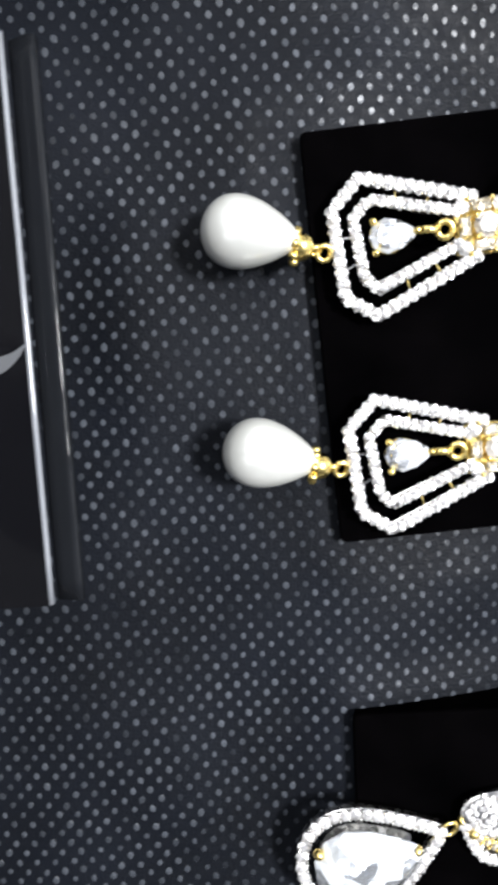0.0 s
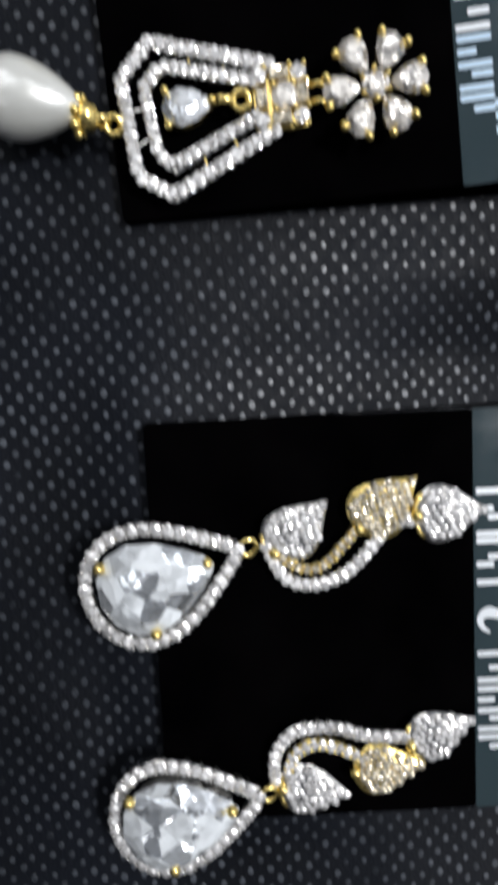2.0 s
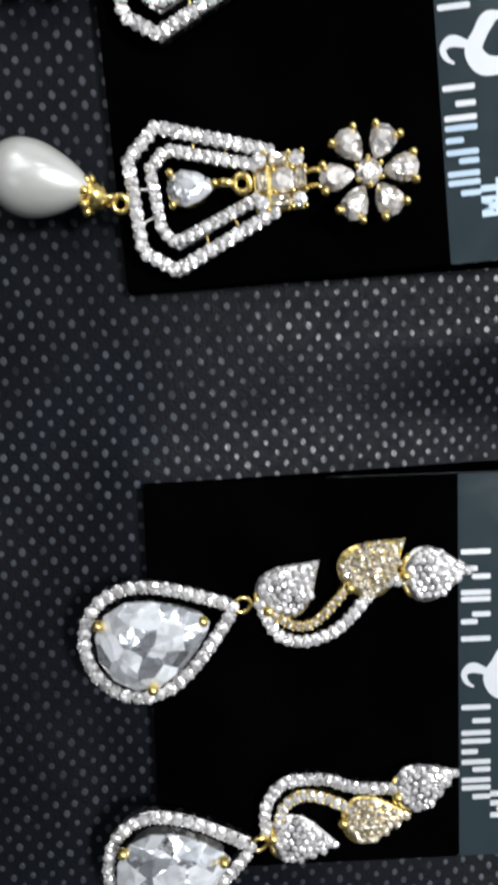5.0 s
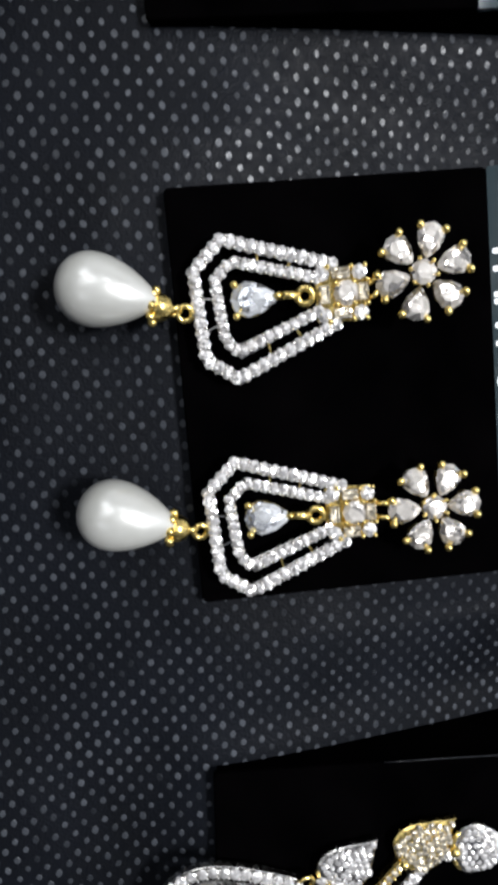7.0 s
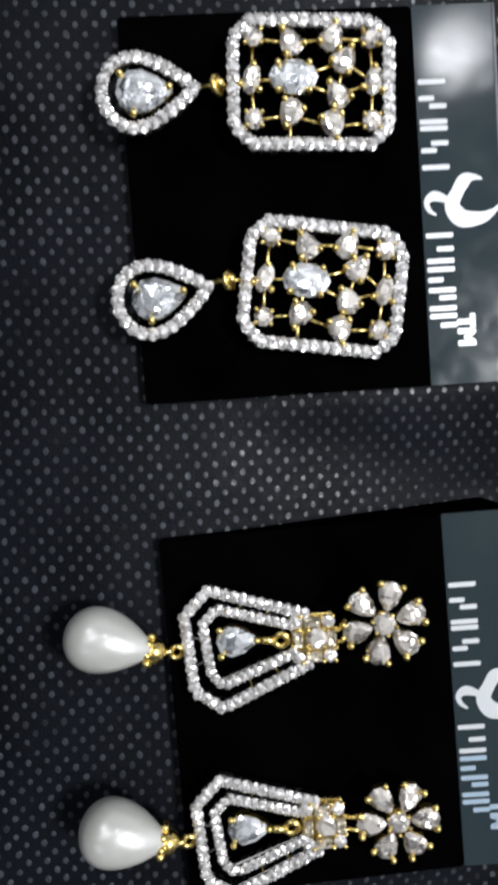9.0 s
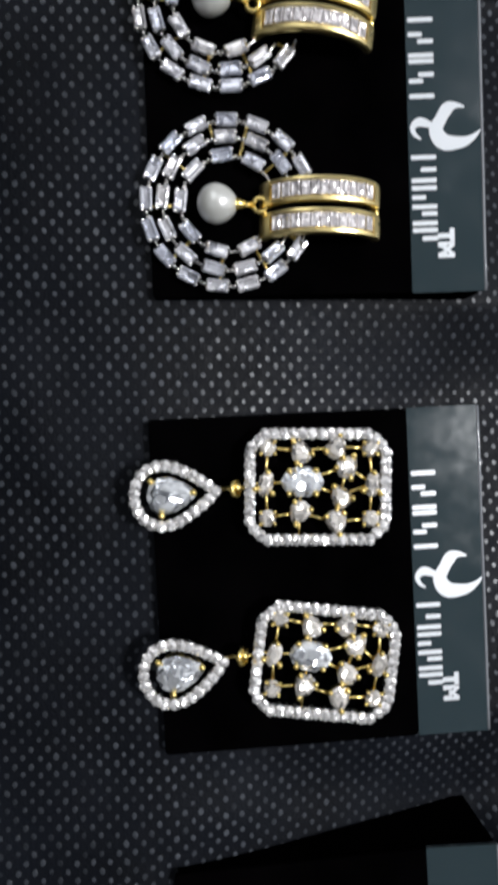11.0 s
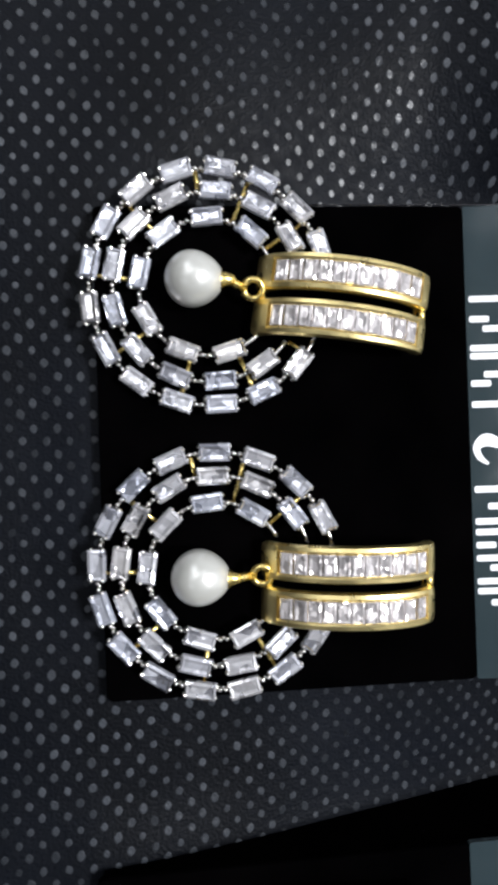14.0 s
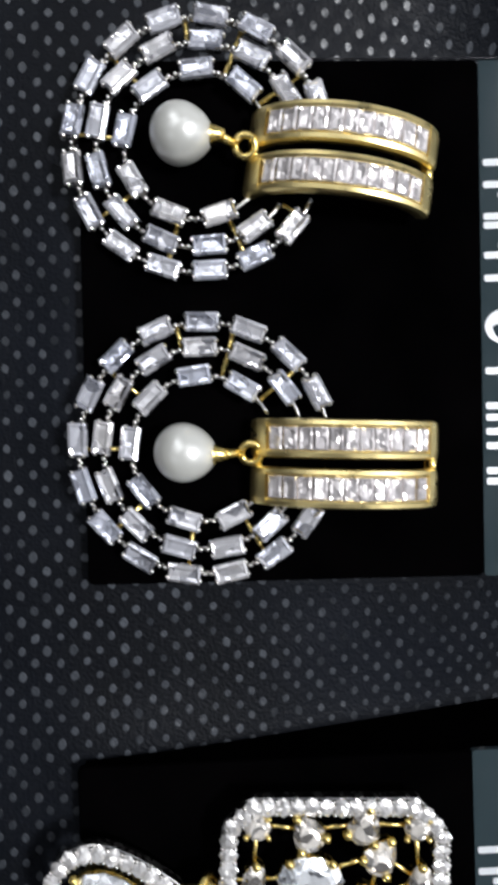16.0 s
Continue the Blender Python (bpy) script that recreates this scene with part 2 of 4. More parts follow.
# outlines
def ellipse(a, b, n=12, x=0.0, y=0.0):
    return [(x + a * math.cos(2 * math.pi * i / n), y + b * math.sin(2 * math.pi * i / n)) for i in range(n)]


def pear(length, width, n=20, sharp=1.0):
    """A drop with its point at +x; the middle of its length at 0."""
    out = []
    for i in range(n):
        a = 2 * math.pi * i / n
        c = math.cos(a)
        out.append((c * length / 2, math.sin(a) * (1 - sharp * 0.5 * c - 0.18 * sharp * c * c) * width / 2 * 1.0 / (1 + 0.02 * sharp)))
    return out


def rim(length, width, n=40):
    return pear(length, width, n, 1.05)


def gem(name, outline, crown, depth, material, table=0.58, rich=False):
    """A faceted stone on its girdle at z = 0: table, star and kite facets, girdle, pavilion and culet."""
    n = len(outline)
    cx, cy = sum(p[0] for p in outline) / n, sum(p[1] for p in outline) / n

    def ring(s, z, half=False):
        out = []
        for i in range(n):
            (x, y), (u, v) = outline[i], outline[(i + 1) % n]
            if half:
                x, y = (x + u) / 2, (y + v) / 2
            out.append((cx + (x - cx) * s, cy + (y - cy) * s, z))
        return out

    g = 0.06 * crown
    star = [(x, y, z * random.uniform(0.7, 1.35)) for x, y, z in ring(0.82, crown * 0.55, True)]
    if rich:
        rings = [ring(1, -g), ring(1, g)]
        for s, z in ((0.86, 0.45), (0.66, 0.82), (0.4, 1.0)):
            rings.append([(x * random.uniform(0.96, 1.05), y * random.uniform(0.96, 1.05), z * crown * random.uniform(0.9, 1.1)) for x, y, _ in ring(s, 0, len(rings) % 2 == 0)])
        for s, z in ((0.74, 0.42), (0.4, 0.78)):
            rings.append([(x * random.uniform(0.9, 1.1), y * random.uniform(0.9, 1.1), -z * depth * random.uniform(0.9, 1.1)) for x, y, _ in ring(s, 0, len(rings) % 2 == 1)])
        verts = [p for r in rings for p in r] + [(cx - 0.8, cy, crown * 1.02), (cx - 0.6, cy + 0.3, -depth)]
        faces = []
        for a, b in ((0, 1), (1, 2), (2, 3), (3, 4), (0, 5), (5, 6)):
            half = a == 1 or a == 3 or a == 5
            for i in range(n):
                j = (i + 1) % n
                if a == 0 and b == 1:
                    faces.append((i, j, n + j, n + i))
                elif half:
                    faces += [(a * n + i, a * n + j, b * n + i), (b * n + i, a * n + j, b * n + j)]
                else:
                    faces += [(a * n + i, a * n + j, b * n + j), (a * n + i, b * n + j, b * n + i)]
        for i in range(n):
            j = (i + 1) % n
            faces += [(4 * n + i, 4 * n + j, 7 * n), (6 * n + i, 6 * n + j, 7 * n + 1)]
        bm = bmesh.new()
        add_mesh(bm, verts, faces)
        return mesh_of(bm, material, name)
    verts = ring(1, -g) + ring(1, g) + star + ring(table, crown) + ring(0.6, -depth * 0.5, True) + [(cx, cy, -depth)]
    faces = [tuple(range(3 * n, 4 * n))]
    for i in range(n):
        j, h = (i + 1) % n, (i - 1) % n
        faces += [(i, j, n + j, n + i), (n + i, n + j, 2 * n + i), (n + i, 2 * n + i, 3 * n + i, 2 * n + h), (2 * n + i, 3 * n + j, 3 * n + i)]
        faces += [(j, i, 4 * n + i), (i, 4 * n + h, 5 * n, 4 * n + i)]
    bm = bmesh.new()
    add_mesh(bm, verts, faces)
    return mesh_of(bm, material, name)


def baguette(name, length, width, height, material):
    """A step-cut oblong stone."""
    bm = bmesh.new()
    a, b = length / 2, width / 2
    rings = [(0.72, 0.45, -height * 2), (1, 1, -0.1 * height), (1, 1, 0.1 * height), (0.97, 0.94, 0.7 * height), (0.86, 0.68, height), (0.76, 0.32, 0.75 * height)]
    verts, faces = [], [(3, 2, 1, 0), (20, 21, 22, 23)]
    for s, u, z in rings:
        verts += [(-a * s, -b * u, z), (a * s, -b * u, z), (a * s, b * u, z), (-a * s, b * u, z)]
    for r in range(5):
        faces += [(4 * r + i, 4 * r + (i + 1) % 4, 4 * r + 4 + (i + 1) % 4, 4 * r + 4 + i) for i in range(4)]
    add_mesh(bm, verts, faces)
    return mesh_of(bm, material, name)


def put(name, me, parent, x, y, z, turn=0.0, tilt=6.0, label=""):
    """A stone as an object of its own, turned, and set a little unevenly."""
    ob = link(name, me, parent, label)
    ob.matrix_basis = pose(x * MM, y * MM, z * MM, random.uniform(-tilt, tilt), random.uniform(-tilt, tilt), math.degrees(turn))
    return ob


def earring(name, label, group, card, x, y, turn, tip=0.0, lift=0.0):
    """An empty at an earring's own origin on a card, in the card's millimetres."""
    ob = new(name)
    ob.empty_display_size = 0.002
    cx, cy, angle = CARD_PLACES[card]
    a = radians(angle)
    ob.matrix_basis = pose((cx + x * math.cos(a) - y * math.sin(a)) * MM, (cy + x * math.sin(a) + y * math.cos(a)) * MM, (CARD_TOP + lift) * MM, 0, -tip, angle + turn)
    return tagged(ob, label, "earring", group)


def pave_row(parent, path, closed, step, r, z, width, stone, metal=None, rail="setting_rail", z0=None):
    """A metal rail along a path with a row of round stones and pairs of grains between them."""
    metal = metal or SILVER
    zr = z - 0.42
    bm = bmesh.new()
    sweep(bm, [(p[0], p[1], 0) for p in path], rail_profile(width, (z0 if z0 is not None else z - 1.3), zr), closed)
    part(rail, bm, metal, parent)
    spots = resample(path, step, closed)
    for x, y, a in spots:
        put("pave_stone", stone, parent, x, y, z, a + random.uniform(-0.12, 0.12), 9)
    bm = bmesh.new()
    for i, (x, y, a) in enumerate(spots):
        if not closed and i == len(spots) - 1:
            break
        u, v, _ = spots[(i + 1) % len(spots)]
        for s in (-1, 1):
            ball(bm, (x + u) / 2 - math.sin(a) * s * r * 0.8, (y + v) / 2 + math.cos(a) * s * r * 0.8, z + 0.05, 0.26, 6, 4)
    tagged(part("grain_setting", bm, metal, parent, smooth=True), kind="stuff")


CARD_TOP = 1.9
CARD_PLACES = {"rings": (28.2, 214.6, 4.3), "squares": (32.3, 139.3, 5.5), "pearls": (39.9, 64.7, 6.3), "leaves": (48.1, -18.1, 2.7)}
CARD_POSES = {**CARD_PLACES, "rings": (27.7, 213.6, 4.8)}
LEFT_PLACES = (("upper", -36.0, 211.6, 3.0), ("middle", -34.6, 143.9, 6.5), ("lower", -32.2, 60.0, 3.2))
LEFT_LIFT = 24.0
# the cloth sinks towards the bands of the cards, which stand there on black boxes
SINK = 12.0


def sink(u):
    """How deep the cloth lies at a card's edge, along the card."""
    w = max(0.0, min(1.0, (u + 46) / 55))
    return SINK * 1.22 * w * w / (w + 0.22)


# ---- room ----
def plain(name, colour):
    m, t, b = shader(name, colour, 0.7)
    tint(t, ramp(t, noise_node(t, 3, 4).outputs[0], 0, 1), tuple(c * 0.85 for c in colour), colour, b.inputs["Base Color"])
    return m


# unseen west and south walls get a darker tone to cut bounced light
WALL, WALL_DIMMED = plain("wall_paint", (0.6, 0.61, 0.64)), plain("bounce_cutting_wall", (0.16, 0.16, 0.17))
FLOOR, TABLE = plain("floor_tile", (0.35, 0.33, 0.30)), plain("table_wood", (0.16, 0.10, 0.06))


def wall(name, x0, x1, y0, y1, z0, z1, material):
    bm = bmesh.new()
    box(bm, x0 * 1000, x1 * 1000, y0 * 1000, y1 * 1000, z0 * 1000, z1 * 1000)
    return tagged(part(name, bm, material, None), "plain unseen surface added to close the place", "wall", "", "structure")


wall("floor", -2.1, 2.1, -1.9, 2.3, -0.85, -0.75, FLOOR)
# ceiling is out of view; its blue tints reflections in the card bands
wall("ceiling", -2.1, 2.1, -1.9, 2.3, 1.75, 1.85, plain("reflection_tint_ceiling", (0.54, 0.59, 0.70)))
wall("wall_west", -2.2, -2.1, -1.9, 2.3, -0.75, 1.75, WALL_DIMMED)
wall("wall_east", 2.1, 2.2, -1.9, 2.3, -0.75, 1.75, WALL)
wall("wall_south", -2.1, 2.1, -2.0, -1.9, -0.75, 1.75, WALL_DIMMED)
wall("wall_north", -2.1, 2.1, 2.3, 2.4, -0.75, 1.75, WALL)

table = tagged(new("table"), "brown wooden table under the black cloth", "table")
bm = bmesh.new()
box(bm, -420, 480, -320, 460, -46, -18.0, 2)
part("tabletop", bm, TABLE, table)
for x in (-390, 420):
    for y in (-290, 400):
        bm = bmesh.new()
        box(bm, x, x + 50, y, y + 50, -749, -46.2)
        part("leg", bm, TABLE, table)

# ---- cloth ----
ALL_CARDS = [(x, y, a, -42.7, 12.2) for x, y, a in CARD_PLACES.values()] + [(x, y, a, -55.0, -3.0) for _, x, y, a in LEFT_PLACES]


def sag(x, y):
    """The cloth's height in millimetres: softly waved between the cards, sinking along their edges."""
    away = 1e9
    for cx, cy, angle, x0, x1 in ALL_CARDS:
        a = radians(angle)
        dx, dy = x - cx, y - cy
        u, v = dx * math.cos(a) + dy * math.sin(a), -dx * math.sin(a) + dy * math.cos(a)
        away = min(away, math.hypot(max(x0 - u, 0, u - x1), max(-55 - v, 0, v)))
    k = min(1.0, away / 9.0)
    k = k * k * (3 - 2 * k)
    n = noise.noise(Vector((x / 34, y / 40, 0.3))) * 1.5 + noise.noise(Vector((x / 13, y / 17, 5.1))) * 0.5
    # deepest along the cards' upper edges, shallower between them, level again beyond the row
    side = x - np.interp(y, (-18.1, 64.7, 139.3, 214.6), (48.1, 39.9, 32.3, 28.2)) - 0.085 * SINK
    u = min(12.0, side)
    # two folds climb beside the bands: below the pearl card and above the topmost one
    climb = min(22.0, max(0.0, side + 6))
    fold = math.exp(-((y - 46) / 15) ** 2) + max(0.0, min(1.0, (y - 216) / 14))
    n += climb * climb / (climb + 8) * 0.62 * fold
    near = 0.0
    for cx, cy, angle in CARD_PLACES.values():
        a, dx, dy = radians(angle), x - cx, y - cy
        v = -dx * math.sin(a) + dy * math.cos(a)
        w = 1 - max(0.0, min(1.0, (v - 0.3) / 24))
        near = max(near, w * w * (3 - 2 * w) if v > -0.0 else max(0.15, 1 + v * 0.85 / 55))
    fade = max(0.0, min(1.0, (246 - y) / 34, (y + 110) / 36))
    return -0.05 + k * (n - 0.2) - sink(u) * (0.4 + 0.6 * near) * fade * fade * (3 - 2 * fade)


def build_cloth():
    x0, x1, y0, y1, step = -150, 190, -190, 320, 1.0
    nx, ny = int((x1 - x0) / step), int((y1 - y0) / step)
    verts = [((x0 + i * step) * MM, (y0 + j * step) * MM, sag(x0 + i * step, y0 + j * step) * MM) for j in range(ny + 1) for i in range(nx + 1)]
    faces = [(j * (nx + 1) + i, j * (nx + 1) + i + 1, (j + 1) * (nx + 1) + i + 1, (j + 1) * (nx + 1) + i) for j in range(ny) for i in range(nx)]
    me = bpy.data.meshes.new("cloth")
    me.from_pydata(verts, [], faces)
    me.polygons.foreach_set("use_smooth", [True] * len(faces))
    me.materials.append(FABRIC)
    ob = new("cloth", me)
    solid = ob.modifiers.new("thickness", "SOLIDIFY")
    solid.thickness, solid.offset = 0.0005, -1
    tagged(ob, "black non-woven fabric cloth with a grid of fused dots", "cloth", "", "structure")
    # fused dots on a slanted lattice
    verts, faces = [], []
    for p in range(-260, 260):
        for q in range(-260, 260):
            x, y = 1.511 * p + 1.274 * q, -1.383 * p + 1.558 * q
            if not (-66 < x < 92 and -128 < y < 262):
                continue
            x, y = x + random.gauss(0, 0.07), y + random.gauss(0, 0.07)
            s = random.uniform(0.82, 1.12)
            # a rounded lozenge, its flat top tilted with the cloth
            b, turn = len(verts), random.gauss(0.1, 0.22)
            spin, long = math.cos(turn), random.uniform(1.0, 1.28)
            lean = math.sin(turn)
            for grow, up in ((1.0, 0.0), (0.86, 0.06)):
                for k in range(8):
                    c = math.pi / 4 * k
                    r = 0.49 * s * grow * (1.0 if k % 2 == 0 else 0.92)
                    px, py = r * 0.94 * math.cos(c), r * long * math.sin(c)
                    px, py = x + px * spin - py * lean, y + px * lean + py * spin
                    verts.append((px * MM, py * MM, (sag(px, py) + up) * MM))
            faces += [(b + k, b + (k + 1) % 8, b + 8 + (k + 1) % 8, b + 8 + k) for k in range(8)]
            faces.append(tuple(range(b + 8, b + 16)))
    me = bpy.data.meshes.new("fused_dots")
    me.from_pydata(verts, [], faces)
    me.materials.append(DOTS)
    tagged(link("fused_dots", me, ob, "small shiny grey fused dots"), kind="stuff")


build_cloth()


# ---- earring cards ----
def rounded(x0, x1, y0, y1, r, n=4):
    out = []
    for cx, cy, a0 in ((x1 - r, y0 + r, -90), (x1 - r, y1 - r, 0), (x0 + r, y1 - r, 90), (x0 + r, y0 + r, 180)):
        out += [(cx + r * math.cos(radians(a0 + 90 * i / n)), cy + r * math.sin(radians(a0 + 90 * i / n))) for i in range(n + 1)]
    return out


def blade(bm, points, z0, z1):
    """A flat curved shape along a line of (x, y, width)."""
    line = smooth_path(points, 6)
    verts, n = [], len(line)
    for i, (x, y, w) in enumerate(line):
        (xa, ya, _), (xb, yb, _) = line[max(0, i - 1)], line[min(n - 1, i + 1)]
        d = math.hypot(xb - xa, yb - ya)
        nx, ny = -(yb - ya) / d * max(w, 0.1) / 2, (xb - xa) / d * max(w, 0.1) / 2
        verts += [(x + nx, y + ny, z0), (x - nx, y - ny, z0), (x - nx, y - ny, z1), (x + nx, y + ny, z1)]
    faces = [(0, 1, 2, 3), tuple(range(4 * n - 4, 4 * n))[::-1]]
    for i in range(n - 1):
        faces += [(4 * i + k, 4 * i + (k + 1) % 4, 4 * i + 4 + (k + 1) % 4, 4 * i + 4 + k) for k in range(4)]
    add_mesh(bm, verts, faces)


def print_marks(band, z, ink, accent, start=0, emblem_ink=None):
    """Bars for the shop's lettering, a claw-shaped emblem and the small mark beside it."""
    widths = [(-8.7, 3.1), (-12.2, 3.0), (-15.4, 2.9), (-18.6, 3.2), (-31.0, 1.5), (-33.0, 2.5), (-36.0, 3.8), (-40.2, 2.3), (-42.9, 2.1)]
    for i, (y, w) in enumerate(widths):
        bm = bmesh.new()
        top, count = y - 1.9, 1 if w < 2 else 3 if w > 3.5 else 2
        for k in range(count):
            edge = top - (w - 0.74) * k / max(1, count - 1)
            x0, x1 = (0.35, 4.5) if (k + i) % 2 == 0 else ((0.35, 2.7) if i % 3 == 0 else (1.9, 4.5))
            slab(bm, rounded(x0, x1, edge - 0.74, edge, 0.2, 2), z, z + 0.05)
        part("print_bar", bm, accent if y < -33 and accent is not ink and start else ink, band)
    mark = emblem_ink or ink
    bm = bmesh.new()
    blade(bm, [(9.3, -25.3, 0.3), (7.9, -25.0, 1.0), (6.6, -25.4, 2.0), (5.5, -27.0, 1.9), (4.6, -29.0, 2.3), (5.9, -30.9, 2.6), (8.8, -31.0, 1.8), (10.7, -30.2, 0.9), (11.9, -29.1, 0.2)], z, z + 0.05)
    part("emblem", bm, mark, band)
    bm = bmesh.new()
    blade(bm, [(2.1, -30.3, 0.3), (1.1, -29.5, 0.7), (0.8, -28.3, 0.9), (2.0, -27.5, 1.5), (4.0, -28.2, 0.9)], z, z + 0.046)
    part("emblem_leaf", bm, mark, band)
    font = bpy.data.curves.new("trade_mark", "FONT")
    font.body, font.size, font.extrude, font.offset = "TM", 3.3 * MM, 0.02 * MM, 0.25 * MM
    font.materials.append(accent)
    ob = link("trade_mark", font, band)
    ob.matrix_basis = pose(4.7 * MM, -45.2 * MM, (z + 0.03) * MM, 0, 0, -90)


def earring_card(place, z, label, band_material, ink, accent, start=0, trim=False, emblem_ink=None, boxed=False, lean=0.0):
    x, y, angle = place
    card = tagged(new("earring_card"), label, "earring card", "earring cards")
    card.empty_display_size = 0.005
    card.matrix_basis = pose(x * MM, y * MM, z * MM, 0, 0, angle)
    bm = bmesh.new()
    if boxed:
        # a black box that fills the room down to the sunken cloth
        us = (-42.2, -30.0, -15.0, 0.0, 5.0, 12.0)
        verts = [(u, v, z) for u in us for v, z in ((-55.2, -sink(u) - 0.8), (-0.2, -sink(u) - 0.8), (-0.2, 1.0), (-55.2, 1.0))]
        faces = [(0, 1, 2, 3), tuple(range(20, 24))[::-1]]
        for i in range(5):
            faces += [(4 * i + k, 4 * i + (k + 1) % 4, 4 * i + 4 + (k + 1) % 4, 4 * i + 4 + k) for k in range(4)]
        add_mesh(bm, verts, faces)
        part("box", bm, VELVET, card, "black box under the card")
    else:
        box(bm, -42.2, 12.0, -54.7, -0.3, 0.0, 1.0)
        part("backing", bm, BLOCK, card)
    bm = bmesh.new()
    slab(bm, rounded(-42.7, -0.05, -55.4, 0.0, 0.7), 1.0, CARD_TOP, 0.35)
    part("velvet_pad", bm, VELVET, card, "deep black velvet pad")
    bm = bmesh.new()
    slab(bm, rounded(0.0, 12.1, -55.4, 0.0, 0.3), 1.0, CARD_TOP - 0.25)
    band = part("band", bm, band_material, card, "glossy laminated band with printed foil marks")
    band.matrix_basis = pose(lean * 0.00003, 0, 0, 0, -lean, 0)
    print_marks(band, CARD_TOP - 0.25, ink, accent, start, emblem_ink)
    bm = bmesh.new()
    sweep(bm, [(12.15, -0.1 - 55.2 * i / 12, CARD_TOP - 0.42 + 12.1 * math.tan(radians(lean)) + 0.04 * math.sin(i)) for i in range(13)], round_profile(0.3, 10))
    part("fold_edge", bm, EDGE, card, "clear plastic fold along the band", True)
    if ink is PRINT_GREY:
        bm = bmesh.new()
        sweep(bm, [(13.8, -0.2 - 55.0 * i / 24, 0.7 + 0.03 * math.sin(2.3 * i)) for i in range(25)],
              [(-1.5, -0.4), (1.25, -0.8), (1.45, -0.6), (1.2, -0.35), (0.2, 0.1), (-0.8, 0.4), (-1.5, 0.55)])
        part("lip", bm, LIP, card, "dark plastic lip", True)
    if trim:
        bm = bmesh.new()
        sweep(bm, [(-18.0 + 30.0 * i / 8, 0.05, CARD_TOP - 0.05 + 0.03 * math.sin(2 * i)) for i in range(9)], round_profile(0.11, 8))
        part("top_fold", bm, BLOCK, card, "", True)
    return card


for key, words in (("rings", "round baguette-stone earrings"), ("squares", "square stone-grid earrings"),
                   ("pearls", "pearl-drop earrings"), ("leaves", "leaf-spray earrings")):
    earring_card(CARD_POSES[key], 0.0, "square black velvet card that carries " + words, BAND, PRINT,
                 PRINT_PALE if key == "pearls" else PRINT, int(key == "pearls"), key in ("rings", "leaves"), None, True, 4.0 if key in ("rings", "pearls") else 0.0)

for key, x, y, angle in LEFT_PLACES:
    stand = tagged(new("card_stand"), "black glossy plastic block that lifts a card", "display stand", "card stands")
    a = radians(angle)
    stand.matrix_basis = pose(x * MM, y * MM, 0, 0, 0, angle)
    bm = bmesh.new()
    low, high = [(-54, -54), (-21.0, -54), (-21.0, -5), (-54, -5)], [(-53, -53), (-22.0, -53), (-22.0, -9), (-53, -9)]
    add_mesh(bm, [(u, v, 0) for u, v in low] + [(u, v, LEFT_LIFT) for u, v in high],
             [(3, 2, 1, 0), (4, 5, 6, 7)] + [(i, (i + 1) % 4, 4 + (i + 1) % 4, 4 + i) for i in range(4)])
    part("block", bm, BLOCK, stand)
    earring_card((x - 12.2 * math.cos(a), y - 12.2 * math.sin(a), angle), LEFT_LIFT, "square black card lifted above the cloth, its glossy band edge bright",
                 BAND_UNLIT, PRINT_GREY, PRINT_BLUE, 1, False, PRINT_VIOLET if key == "middle" else None)


# ---- stones shared by the earrings ----
ROUND_SMALL = gem("round_stone", ellipse(0.76, 0.96, 8), 0.27, 0.6, CZ, 0.36)
ROUND_FINE = gem("fine_round_stone", ellipse(0.68, 0.86, 7), 0.25, 0.45, CZ, 0.36)
ROUND_LEAF = gem("leaf_round_stone", ellipse(0.56, 0.66, 7), 0.2, 0.4, CZ, 0.36)
ROUND_GOLD = gem("warm_round_stone", ellipse(0.58, 0.66, 7), 0.25, 0.45, CZ_GOLD, 0.36)
ROUND_RIM = gem("rim_round_stone", ellipse(0.84, 1.0, 8), 0.3, 0.7, CZ, 0.36)
ROUND_MID = gem("middle_round_stone", ellipse(1.65, 1.65, 10), 0.5, 1.3, CZ_BIG)
ROUND_GRID = gem("grid_round_stone", ellipse(1.4, 1.4, 10), 0.5, 1.3, CZ_BIG)
PEAR_PETAL = gem("petal_stone", pear(4.45, 3.4, 10, 0.8), 0.6, 1.6, CZ_BIG)
PEAR_GRID = gem("grid_pear_stone", pear(4.2, 3.4, 10, 0.8), 0.6, 1.6, CZ_BIG)
PEAR_CENTRE = gem("centre_pear_stone", pear(6.2, 4.4, 10, 0.8), 0.8, 2.1, CZ_COOL, 0.5, True)
PEAR_DROP = gem("drop_pear_stone", pear(8.0, 5.8, 12, 0.85), 1.0, 2.7, CZ_COOL, 0.5, True)
PEAR_LARGE = gem("large_pear_stone", pear(15.7, 11.9, 14, 0.85), 2.0, 4.4, CZ_LARGE, 0.42, True)
OVAL_GRID = gem("oval_stone", ellipse(3.5, 2.5, 10), 0.7, 2.0, CZ_COOL)
MARQUISE = gem("marquise_stone", ellipse(2.15, 1.25, 10), 0.5, 1.3, CZ_BIG)
ROUND_LINK = gem("link_round_stone", ellipse(1.0, 1.0, 8), 0.33, 0.6, CZ, 0.36)
BAG_RING = baguette("ring_baguette", 3.5, 2.05, 0.5, CZ_BAG)
BAG_HOOP = baguette("hoop_baguette", 2.3, 1.5, 0.3, CZ_HOOP)
BAG_LINK = baguette("link_baguette", 2.3, 1.45, 0.6, CZ_GOLD)
BEAD = bmesh.new()
ball(BEAD, 0, 0, 0, 0.42, 9, 6)
BEAD = mesh_of(BEAD, GOLD, "prong_bead", True)


